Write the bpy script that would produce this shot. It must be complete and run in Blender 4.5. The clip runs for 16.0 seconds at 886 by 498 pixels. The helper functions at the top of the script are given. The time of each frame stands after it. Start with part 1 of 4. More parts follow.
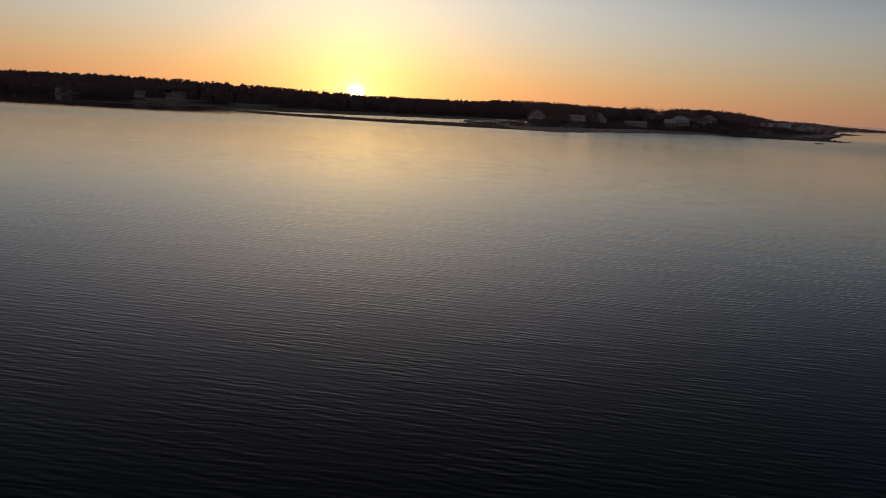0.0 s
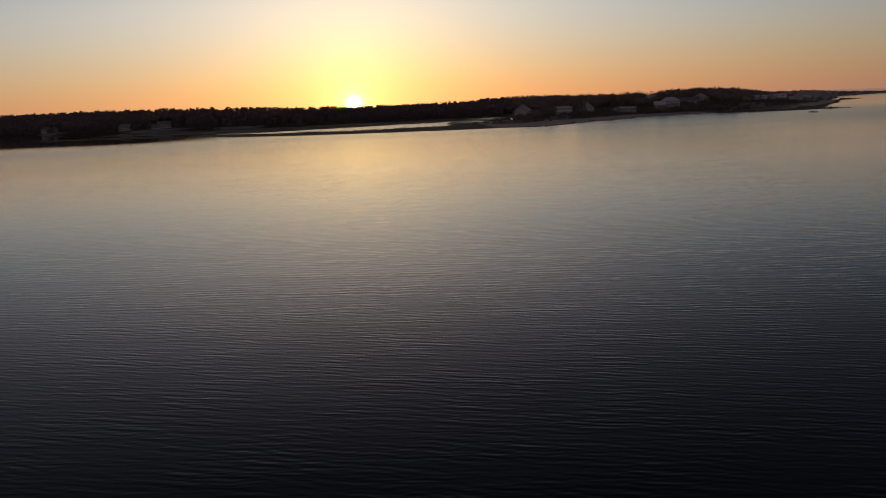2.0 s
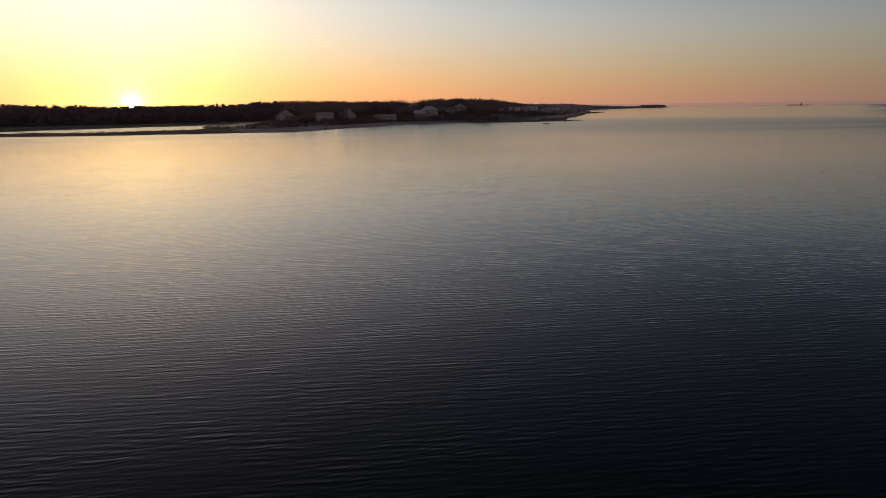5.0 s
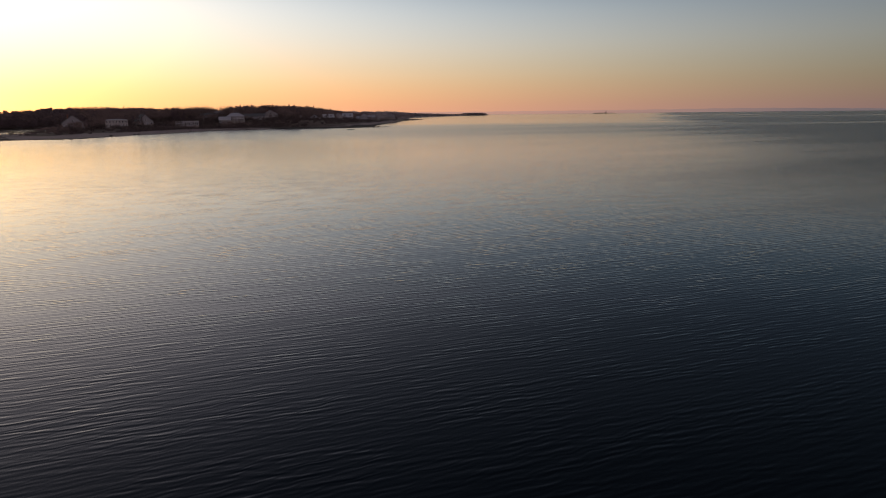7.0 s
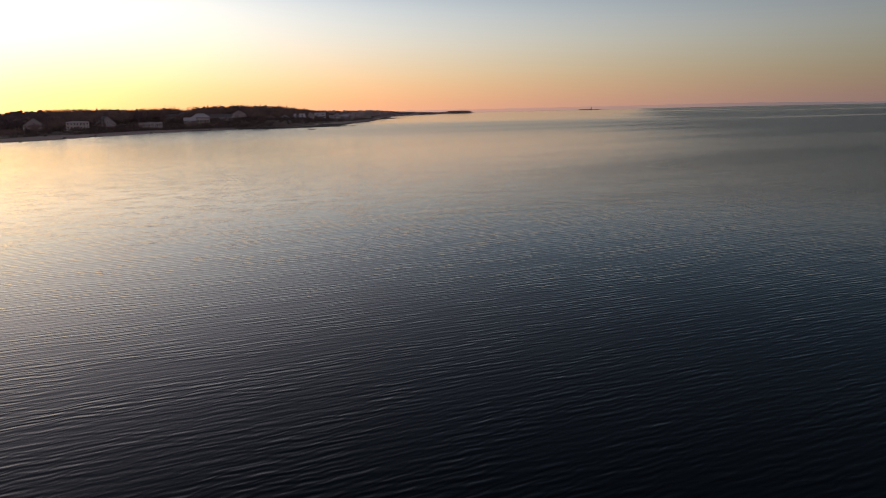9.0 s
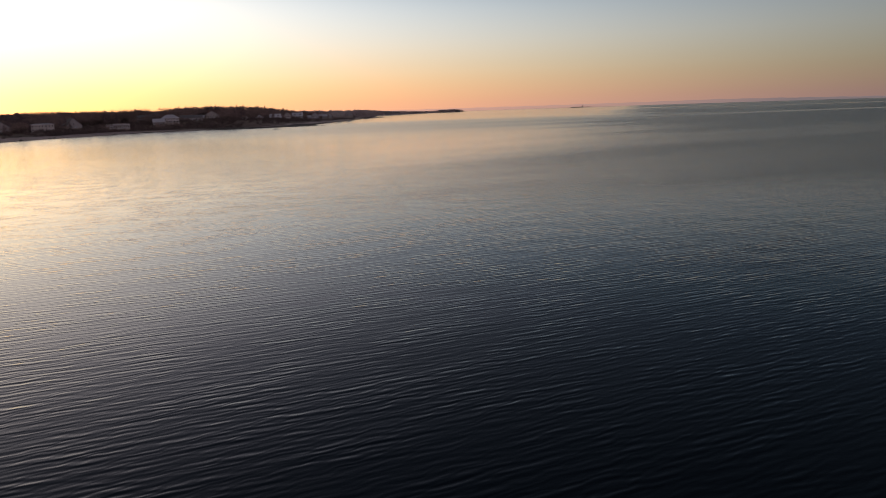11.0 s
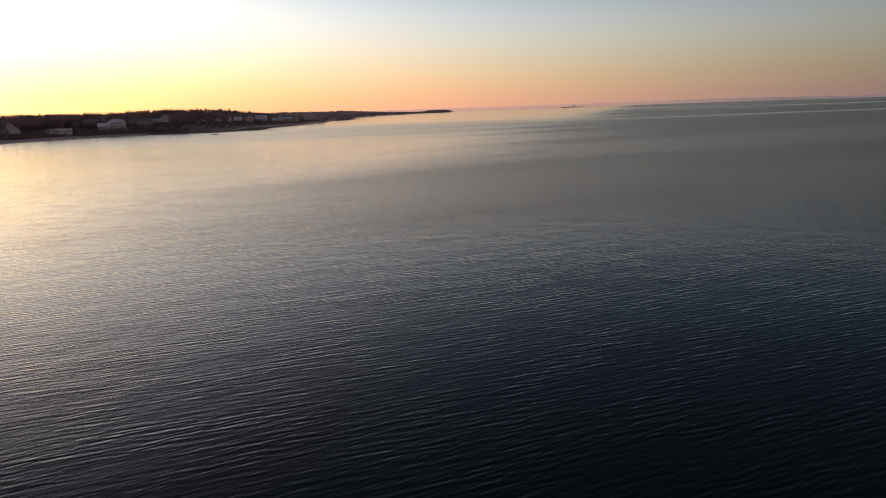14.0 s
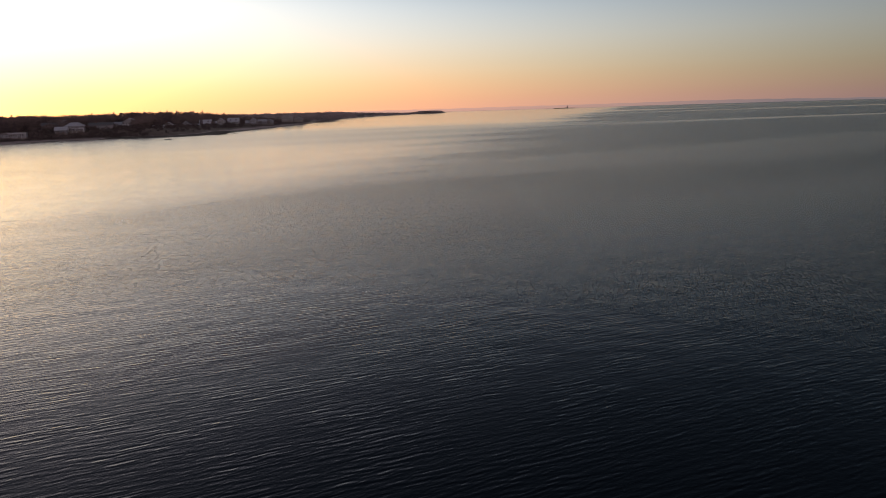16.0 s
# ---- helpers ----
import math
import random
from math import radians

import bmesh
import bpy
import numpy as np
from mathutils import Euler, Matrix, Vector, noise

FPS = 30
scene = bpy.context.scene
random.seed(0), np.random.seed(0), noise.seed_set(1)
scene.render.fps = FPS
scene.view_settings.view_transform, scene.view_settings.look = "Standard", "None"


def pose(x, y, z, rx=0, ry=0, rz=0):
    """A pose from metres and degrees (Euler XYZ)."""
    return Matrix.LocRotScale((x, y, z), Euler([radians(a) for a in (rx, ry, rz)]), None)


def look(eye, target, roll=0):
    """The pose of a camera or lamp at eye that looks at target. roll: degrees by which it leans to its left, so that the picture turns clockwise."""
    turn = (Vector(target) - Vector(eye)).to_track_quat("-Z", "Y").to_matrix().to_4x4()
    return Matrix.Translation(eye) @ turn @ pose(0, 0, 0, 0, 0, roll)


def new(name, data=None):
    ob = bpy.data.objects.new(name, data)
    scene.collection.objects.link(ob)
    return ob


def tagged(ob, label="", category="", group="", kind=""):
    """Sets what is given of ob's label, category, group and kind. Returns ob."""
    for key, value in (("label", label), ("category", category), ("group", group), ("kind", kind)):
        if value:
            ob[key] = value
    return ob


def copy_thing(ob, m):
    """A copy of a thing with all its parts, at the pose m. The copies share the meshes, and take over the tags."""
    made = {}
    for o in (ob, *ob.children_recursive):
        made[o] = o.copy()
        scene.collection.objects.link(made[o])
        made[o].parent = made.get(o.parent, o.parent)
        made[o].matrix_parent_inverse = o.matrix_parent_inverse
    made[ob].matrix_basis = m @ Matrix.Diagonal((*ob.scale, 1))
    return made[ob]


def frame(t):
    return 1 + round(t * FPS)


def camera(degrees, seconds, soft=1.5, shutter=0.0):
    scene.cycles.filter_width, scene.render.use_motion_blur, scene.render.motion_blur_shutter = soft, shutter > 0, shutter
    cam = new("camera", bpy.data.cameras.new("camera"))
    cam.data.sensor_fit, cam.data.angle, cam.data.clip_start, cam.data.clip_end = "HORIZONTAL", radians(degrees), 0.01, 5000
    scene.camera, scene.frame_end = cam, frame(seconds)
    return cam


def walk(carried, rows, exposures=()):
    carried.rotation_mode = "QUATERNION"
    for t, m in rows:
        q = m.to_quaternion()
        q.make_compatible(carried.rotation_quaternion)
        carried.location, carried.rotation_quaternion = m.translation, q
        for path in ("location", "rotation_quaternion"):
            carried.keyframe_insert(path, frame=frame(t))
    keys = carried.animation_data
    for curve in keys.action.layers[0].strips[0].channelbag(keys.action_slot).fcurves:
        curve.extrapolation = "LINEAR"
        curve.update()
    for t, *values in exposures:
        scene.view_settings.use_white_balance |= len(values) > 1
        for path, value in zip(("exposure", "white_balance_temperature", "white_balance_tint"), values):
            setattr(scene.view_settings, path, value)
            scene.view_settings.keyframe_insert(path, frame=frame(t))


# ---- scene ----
# A calm bay at sunrise: a low wooded headland with beach houses, a sand bar
# with a lagoon behind it, and distant shores. The sun stands due north (+Y).

# ---------- camera ----------
cam = camera(64.28, 16.0, soft=1.0)
PATH = [
    # seconds, x, y, z, yaw, pitch, roll
    (0, -32.43, -10.43, 15.45, -6.93, -11.63, -3.15),
    (0.5, -28.52, -6.46, 15.72, -6.87, -11.56, -3.23),
    (1, -24.48, -2.65, 15.98, -6.89, -11.42, -3.40),
    (1.4, -21.08, 0.08, 16.18, -6.98, -11.41, -3.55),
    (1.5, -20.18, 0.62, 16.26, -7.00, -11.36, 1.13),
    (1.7, -18.29, 1.42, 16.48, -7.03, -11.39, 2.39),
    (2, -15.33, 2.10, 16.85, -7.05, -11.45, 2.33),
    (2.5, -10.23, 2.32, 17.39, -7.09, -11.53, 1.79),
    (3, -5.10, 1.58, 17.81, -7.06, -11.60, 1.57),
    (3.5, 0.00, -0.00, 18.00, -7.08, -11.63, 1.38),
    (4, 5.00, -2.25, 17.72, -8.87, -11.64, 1.29),
    (4.5, 9.93, -4.95, 17.24, -17.86, -11.56, 1.01),
    (5, 14.87, -8.00, 16.62, -23.37, -11.45, 0.67),
    (5.2, 16.84, -9.32, 16.36, -25.02, -11.40, 0.47),
    (5.9, 23.70, -15.00, 15.60, -30.05, -11.25, 0.40),
    (6.6, 30.20, -21.50, 14.95, -34.60, -11.08, 0.55),
    (7.3, 36.62, -28.32, 14.55, -37.62, -10.96, 0.88),
    (7.5, 38.58, -30.20, 14.49, -37.68, -11.06, 1.26),
    (8, 43.53, -34.91, 14.40, -37.63, -11.06, 1.28),
    (8.5, 48.48, -39.60, 14.35, -37.59, -11.06, 1.06),
    (9, 53.48, -44.28, 14.30, -37.45, -11.12, 1.24),
    (11.5, 83.88, -66.47, 12.79, -37.73, -11.20, 1.84),
    (12, 92.01, -69.63, 13.21, -37.74, -11.23, 1.82),
    (12.5, 100.34, -72.62, 13.72, -37.78, -11.29, 1.90),
    (13, 108.78, -75.38, 14.31, -37.76, -11.28, 1.82),
    (13.5, 117.41, -77.98, 14.99, -37.75, -11.26, 1.82),
    (14, 126.27, -80.46, 15.76, -37.72, -11.25, 1.88),
    (14.5, 135.35, -82.84, 16.61, -37.73, -11.33, 2.07),
    (15, 144.61, -85.15, 17.52, -37.75, -11.30, 1.88),
    (15.5, 154.01, -87.39, 18.48, -37.78, -11.34, 1.85),
    (16, 163.51, -89.59, 19.47, -37.80, -11.27, 1.71),
]
walk(cam, [(t, pose(x, y, z, 90 + p, r, yaw)) for t, x, y, z, yaw, p, r in PATH],
     exposures=[(0.0, -0.20, 6650, 11), (3.7, -0.20, 6650, 11), (5.0, 0.19, 6650, 11), (7.5, 0.68, 6600, 11), (9.0, 0.77, 6600, 11), (11.5, 0.87, 6600, 11), (16.0, 0.95, 6600, 11)])

# ---------- sky and sun ----------
SUN_EL = 0.49
world = bpy.data.worlds.new("dawn_sky")
scene.world = world
world.use_nodes = True
wn, wl = world.node_tree.nodes, world.node_tree.links
wn.clear()


def wmath(op, a, b=None, clamp=False):
    n = wn.new("ShaderNodeMath")
    n.operation, n.use_clamp = op, clamp
    for i, q in enumerate((a, b)):
        if q is None:
            continue
        if isinstance(q, (int, float)):
            n.inputs[i].default_value = q
        else:
            wl.new(q, n.inputs[i])
    return n.outputs[0]


def wcolour(rgb, factor):
    """rgb times a factor socket."""
    n = wn.new("ShaderNodeVectorMath")
    n.operation = "SCALE"
    n.inputs[0].default_value = rgb
    wl.new(factor, n.inputs["Scale"])
    return n.outputs[0]


def wadd(a, b):
    n = wn.new("ShaderNodeVectorMath")
    n.operation = "ADD"
    wl.new(a, n.inputs[0])
    wl.new(b, n.inputs[1])
    return n.outputs[0]


sky = wn.new("ShaderNodeTexSky")
sky.sky_type, sky.sun_disc = "NISHITA", False
sky.sun_elevation, sky.sun_rotation = radians(SUN_EL), 0.0
sky.air_density, sky.dust_density, sky.ozone_density = 1.0, 0.5, 1.6
SKY = 0.035
scaled = wn.new("ShaderNodeVectorMath")
scaled.operation = "SCALE"
scaled.inputs["Scale"].default_value = SKY
wl.new(sky.outputs[0], scaled.inputs[0])
total = scaled.outputs[0]

# aureole of haze round the rising sun, and its disc
coords = wn.new("ShaderNodeTexCoord")
sun_dir = Vector((0, math.cos(radians(SUN_EL)), math.sin(radians(SUN_EL))))
dot = wn.new("ShaderNodeVectorMath")
dot.operation = "DOT_PRODUCT"
dot.inputs[1].default_value = sun_dir
wl.new(coords.outputs["Generated"], dot.inputs[0])
angle = wmath("ARCCOSINE", wmath("MINIMUM", dot.outputs["Value"], 1.0))
up = wn.new("ShaderNodeSeparateXYZ")
wl.new(coords.outputs["Generated"], up.inputs[0])
height = wmath("MAXIMUM", up.outputs["Z"], 0.0)


def fall_off(width, power):
    return wmath("EXPONENT", wmath("MULTIPLY", wmath("POWER", wmath("DIVIDE", angle, width), power), -1.0))


def wramp(stops):
    n = wn.new("ShaderNodeValToRGB")
    n.color_ramp.interpolation = "B_SPLINE"
    e = n.color_ramp.elements
    while len(e) < len(stops):
        e.new(0.5)
    for q, (at, rgb) in zip(e, stops):
        q.position, q.color = at, (*rgb, 1)
    wl.new(height, n.inputs[0])
    return n.outputs[0]


def wscale(colour, factor):
    n = wn.new("ShaderNodeVectorMath")
    n.operation = "SCALE"
    wl.new(colour, n.inputs[0])
    wl.new(factor, n.inputs["Scale"])
    return n.outputs[0]


# pale morning haze above the horizon, thinning to blue overhead
haze = wramp([(0.0, (0.15, 0.14, 0.11)), (0.02, (0.165, 0.155, 0.11)), (0.05, (0.28, 0.292, 0.235)), (0.09, (0.44, 0.475, 0.465)), (0.13, (0.42, 0.475, 0.51)),
              (0.17, (0.16, 0.22, 0.285)), (0.21, (0.07, 0.105, 0.145)), (0.28, (0.008, 0.015, 0.027)), (1.0, (0.004, 0.006, 0.014))])
total = wadd(total, wscale(haze, fall_off(radians(56), 1.6)))
# golden air over the sun
gold = wramp([(0.0, (0, 0, 0)), (0.04, (0.02, 0.015, 0.005)), (0.09, (0.11, 0.09, 0.04)), (0.13, (0.24, 0.20, 0.115)), (0.18, (0.60, 0.51, 0.42)), (0.23, (0.76, 0.69, 0.68)), (0.30, (0.47, 0.45, 0.52)),
              (0.42, (0.135, 0.135, 0.185)), (0.6, (0.015, 0.018, 0.03)), (1.0, (0.004, 0.006, 0.016))])
total = wadd(total, wscale(gold, fall_off(radians(26), 1.8)))
# wide blue of the upper sky
upper = wramp([(0.0, (0, 0, 0)), (0.08, (0.0, 0.005, 0.015)), (0.15, (0.007, 0.030, 0.066)), (0.26, (0.006, 0.015, 0.036)), (0.40, (0.004, 0.006, 0.011)), (0.65, (0.001, 0.002, 0.004)), (1.0, (0.001, 0.002, 0.004))])
total = wadd(total, wscale(upper, fall_off(radians(95), 2.5)))
# pale pink and grey sky opposite the sun
away = wn.new("ShaderNodeMapRange")
away.interpolation_type = "SMOOTHSTEP"
for key, value in (("From Min", 0.1), ("From Max", -0.8), ("To Min", 0.0), ("To Max", 1.0)):
    away.inputs[key].default_value = value
wl.new(dot.outputs["Value"], away.inputs["Value"])
west = wramp([(0.0, (0.36, 0.27, 0.30)), (0.10, (0.56, 0.40, 0.42)), (0.30, (0.40, 0.33, 0.37)), (0.6, (0.11, 0.11, 0.14)), (1.0, (0.02, 0.03, 0.05))])
total = wadd(total, wscale(west, away.outputs[0]))
# faint rose band, wider than the orange one
rose = wramp([(0.0, (0.11, 0.085, 0.11)), (0.02, (0.09, 0.085, 0.09)), (0.045, (0.06, 0.068, 0.055)), (0.09, (0.03, 0.035, 0.03)), (0.12, (0, 0, 0)), (1.0, (0, 0, 0))])
total = wadd(total, wscale(rose, wmath("MULTIPLY", fall_off(radians(90), 2.0), wmath("SUBTRACT", 1.0, fall_off(radians(42), 2.5)))))
# orange band along the horizon
band = wramp([(0.0, (0.64, 0.225, 0.08)), (0.03, (0.56, 0.235, 0.07)), (0.06, (0.35, 0.16, 0.03)), (0.10, (0.12, 0.055, 0.01)), (0.15, (0, 0, 0)), (1.0, (0, 0, 0))])
total = wadd(total, wscale(band, fall_off(radians(43), 2.0)))
for rgb, width, power in (((0.62, 0.41, 0.10), 0.17, 1.3), ((0.75, 0.55, 0.17), 0.05, 1.0), ((1.7, 1.35, 0.5), 0.013, 1.3), ((24, 20, 10), 0.0056, 1.9)):
    total = wadd(total, wcolour(rgb, fall_off(width, power)))
back = wn.new("ShaderNodeBackground")
wl.new(total, back.inputs[0])
back.inputs[1].default_value = 1.0
wout = wn.new("ShaderNodeOutputWorld")
wl.new(back.outputs[0], wout.inputs[0])

sun = new("sun", bpy.data.lights.new("sun", "SUN"))
sun.data.energy, sun.data.angle, sun.data.color = 2.0, radians(0.53), (1.0, 0.58, 0.28)
sun.matrix_world = look(sun_dir * 100, (0, 0, 0))


# ---------- materials ----------
def material(name, colour, rough=0.8, spread=0.25, grain=2.0, patch=0.15, bump=0.3, metal=0.0, island=0.0, shine=0.25):
    """A surface with colour variation at two scales, fine relief and uneven roughness."""
    m = bpy.data.materials.new(name)
    m.use_nodes = True
    n, l = m.node_tree.nodes, m.node_tree.links
    b = n["Principled BSDF"]
    b.inputs["Metallic"].default_value = metal
    b.inputs["Specular IOR Level"].default_value = shine
    co = n.new("ShaderNodeTexCoord")
    fine, wide = n.new("ShaderNodeTexNoise"), n.new("ShaderNodeTexNoise")
    fine.inputs["Scale"].default_value, wide.inputs["Scale"].default_value = grain, patch
    fine.inputs["Detail"].default_value, wide.inputs["Detail"].default_value = 4, 3
    l.new(co.outputs["Object"], fine.inputs["Vector"])
    l.new(co.outputs["Object"], wide.inputs["Vector"])
    add = n.new("ShaderNodeMath")
    add.operation = "ADD"
    l.new(fine.outputs["Fac"], add.inputs[0])
    l.new(wide.outputs["Fac"], add.inputs[1])
    value = n.new("ShaderNodeMapRange")
    value.inputs["From Min"].default_value, value.inputs["From Max"].default_value = 0.6, 1.4
    value.inputs["To Min"].default_value, value.inputs["To Max"].default_value = 1 - spread, 1 + spread
    l.new(add.outputs[0], value.inputs["Value"])
    factor = value.outputs[0]
    if island:
        geo = n.new("ShaderNodeNewGeometry")
        r = n.new("ShaderNodeMapRange")
        r.inputs["To Min"].default_value, r.inputs["To Max"].default_value = 1 - island, 1 + island
        l.new(geo.outputs["Random Per Island"], r.inputs["Value"])
        mul = n.new("ShaderNodeMath")
        mul.operation = "MULTIPLY"
        l.new(factor, mul.inputs[0])
        l.new(r.outputs[0], mul.inputs[1])
        factor = mul.outputs[0]
    tint = n.new("ShaderNodeVectorMath")
    tint.operation = "SCALE"
    tint.inputs[0].default_value = colour
    l.new(factor, tint.inputs["Scale"])
    l.new(tint.outputs[0], b.inputs["Base Color"])
    rr = n.new("ShaderNodeMapRange")
    rr.inputs["To Min"].default_value, rr.inputs["To Max"].default_value = max(0, rough - 0.1), min(1, rough + 0.1)
    l.new(fine.outputs["Fac"], rr.inputs["Value"])
    l.new(rr.outputs[0], b.inputs["Roughness"])
    if bump:
        bp = n.new("ShaderNodeBump")
        bp.inputs["Strength"].default_value, bp.inputs["Distance"].default_value = bump, 0.05
        l.new(fine.outputs["Fac"], bp.inputs["Height"])
        l.new(bp.outputs[0], b.inputs["Normal"])
    return m


M_SAND = material("beach_sand", (0.36, 0.285, 0.26), 0.9, 0.3, 1.5, 0.06)
M_WET = material("wet_weedy_stones", (0.06, 0.043, 0.035), 0.8, 0.5, 1.2, 0.2, 0.6, shine=0.15)
M_MUD = material("tidal_mud", (0.065, 0.046, 0.037), 0.9, 0.35, 0.6, 0.05, shine=0.1)
M_GRASS = material("dry_winter_grass", (0.15, 0.115, 0.095), 0.95, 0.55, 0.8, 0.05)
M_LAWN = material("frosted_lawn", (0.22, 0.225, 0.21), 0.95, 0.25, 0.9, 0.06)
M_SOIL = material("woodland_floor", (0.12, 0.095, 0.09), 0.95, 0.4, 0.8, 0.05)
M_ROCK = material("dark_boulder", (0.10, 0.09, 0.08), 0.8, 0.4, 1.2, 0.3, 0.7)
M_BARK = material("grey_bark", (0.13, 0.105, 0.09), 0.95, 0.3, 2.0, 0.3, 0.5)
M_TWIG = material("bare_twigs", (0.19, 0.14, 0.13), 0.95, 0.25, 1.0, 0.05, 0.0, island=0.4)
M_PINE = material("pine_needles", (0.13, 0.10, 0.105), 0.9, 0.25, 1.0, 0.05, 0.0, island=0.25)
M_SCRUB = material("brown_scrub", (0.11, 0.085, 0.08), 0.95, 0.3, 1.0, 0.05, 0.0, island=0.45)
# aerial haze lightened into the base colour of the far woods and coast
M_FARWOOD = material("hazed_far_woods", (0.34, 0.29, 0.29), 0.95, 0.25, 0.3, 0.02, 0.0, island=0.3)
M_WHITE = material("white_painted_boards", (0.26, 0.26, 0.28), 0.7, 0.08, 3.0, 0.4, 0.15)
M_GREY = material("weathered_grey_shingle", (0.21, 0.20, 0.21), 0.85, 0.18, 3.0, 0.3, 0.4)
M_TAN = material("tan_clapboard", (0.27, 0.25, 0.245), 0.8, 0.12, 3.0, 0.3, 0.3)
M_ROOF = material("grey_roof_shingle", (0.12, 0.12, 0.125), 0.85, 0.2, 2.5, 0.3, 0.4)
M_ROOF_PALE = material("frosted_pale_roof", (0.35, 0.36, 0.39), 0.8, 0.15, 2.0, 0.3, 0.3)
M_BRICK = material("chimney_brick", (0.22, 0.11, 0.08), 0.9, 0.25, 4.0, 0.5, 0.5)
M_STONE = material("foundation_stone", (0.24, 0.22, 0.20), 0.9, 0.25, 2.0, 0.4, 0.5)
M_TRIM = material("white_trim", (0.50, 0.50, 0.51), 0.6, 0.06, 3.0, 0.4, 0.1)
M_WOOD = material("weathered_timber", (0.13, 0.11, 0.09), 0.9, 0.3, 3.0, 0.4, 0.4)
M_DOOR = material("painted_door", (0.10, 0.12, 0.15), 0.6, 0.12, 3.0, 0.4, 0.1)


def glass(name):
    m = bpy.data.materials.new(name)
    m.use_nodes = True
    b = m.node_tree.nodes["Principled BSDF"]
    b.inputs["Base Color"].default_value = (0.02, 0.022, 0.026, 1)
    b.inputs["Roughness"].default_value = 0.06
    b.inputs["IOR"].default_value = 1.5
    return m


M_GLASS = glass("dark_window_glass")


def water_material():
    """Sea water: clear dark body, ripples with crests along X scaled by distance from the camera path, smoother slicks
    and a calm inner bay.
    """
    m = bpy.data.materials.new("sea_water")
    m.use_nodes = True
    n, l = m.node_tree.nodes, m.node_tree.links
    b = n["Principled BSDF"]
    b.inputs["Base Color"].default_value = (0.0012, 0.0018, 0.0036, 1)
    b.inputs["IOR"].default_value = 1.333
    co = n.new("ShaderNodeTexCoord")

    def noise_tex(sx, sy, turn, scale, detail, rough=0.5):
        mp = n.new("ShaderNodeMapping")
        mp.inputs["Scale"].default_value = (sx, sy, 1)
        rot = n.new("ShaderNodeMapping")
        rot.inputs["Rotation"].default_value = (0, 0, radians(turn))
        l.new(co.outputs["Object"], rot.inputs["Vector"])
        l.new(rot.outputs[0], mp.inputs["Vector"])
        t = n.new("ShaderNodeTexNoise")
        t.inputs["Scale"].default_value, t.inputs["Detail"].default_value = scale, detail
        t.inputs["Roughness"].default_value = rough
        l.new(mp.outputs[0], t.inputs["Vector"])
        return t.outputs["Fac"]

    def mth(op, a, c):
        q = n.new("ShaderNodeMath")
        q.operation = op
        for i, s in enumerate((a, c)):
            if isinstance(s, (int, float)):
                q.inputs[i].default_value = s
            else:
                l.new(s, q.inputs[i])
        return q.outputs[0]

    def ramp(s, lo, hi, a, c):
        q = n.new("ShaderNodeMapRange")
        q.interpolation_type = "SMOOTHSTEP"
        q.inputs["From Min"].default_value, q.inputs["From Max"].default_value = lo, hi
        q.inputs["To Min"].default_value, q.inputs["To Max"].default_value = a, c
        l.new(s, q.inputs["Value"])
        return q.outputs[0]

    def train(length, turn, twist, seed):
        """A wave train with crests near X: wandering, quasi-regular bands of that wavelength."""
        rot = n.new("ShaderNodeMapping")
        rot.inputs["Rotation"].default_value = (0, 0, radians(turn))
        rot.inputs["Location"].default_value = (seed, seed * 1.7, 0)
        l.new(co.outputs["Object"], rot.inputs["Vector"])
        mp = n.new("ShaderNodeMapping")
        mp.inputs["Scale"].default_value = (0.75, 1.0, 1.0)
        l.new(rot.outputs[0], mp.inputs["Vector"])
        t = n.new("ShaderNodeTexWave")
        t.wave_type, t.bands_direction, t.wave_profile = "BANDS", "Y", "SIN"
        t.inputs["Scale"].default_value = 0.314 / length
        t.inputs["Distortion"].default_value = twist
        t.inputs["Detail"].default_value = 1.0
        t.inputs["Detail Scale"].default_value = 0.42 / length
        l.new(mp.outputs[0], t.inputs["Vector"])
        return t.outputs["Fac"]

    # heights in metres: long-crested wave trains that run in and out of step, and fine chop
    swell = mth("MULTIPLY", noise_tex(0.30, 1.0, 12, 0.30, 1.0), 0.012)
    waves = mth("MULTIPLY", train(0.48, 17, 5.5, 3.0), 0.0050)
    cross = mth("MULTIPLY", train(0.35, 8, 5.5, 11.0), 0.0031)
    third = mth("MULTIPLY", train(0.66, 24, 5.5, 23.0), 0.0050)
    groups = ramp(noise_tex(0.55, 1.0, 12, 0.28, 3.0), 0.32, 0.68, 0.45, 1.25)
    fourth = mth("MULTIPLY", train(0.95, 12, 5.5, 37.0), 0.0062)
    trains = mth("MULTIPLY", mth("ADD", mth("ADD", waves, cross), mth("ADD", third, fourth)), groups)
    # short-crested chop for the outer bay, raised with distance from the camera path
    far_waves = mth("MULTIPLY", noise_tex(0.75, 1.0, 13, 1.1, 3.0, 0.6), 0.040)
    place = n.new("ShaderNodeSeparateXYZ")
    l.new(co.outputs["Object"], place.inputs[0])
    fresh = ramp(place.outputs["X"], 105.0, 185.0, 1.0, 3.4)
    chop = mth("MULTIPLY", mth("MULTIPLY", noise_tex(0.40, 1.0, 14, 4.0, 2.0), 0.0045), fresh)
    texture = mth("MULTIPLY", noise_tex(0.6, 1.0, 12, 0.95, 3.0), 0.008)
    broken = mth("MULTIPLY", noise_tex(0.45, 1.0, 14, 0.13, 6.0, 0.5), 0.018)
    height = mth("ADD", mth("ADD", mth("ADD", swell, trains), chop), mth("ADD", broken, texture))
    wind = noise_tex(0.22, 1.0, 10, 0.011, 4.0)
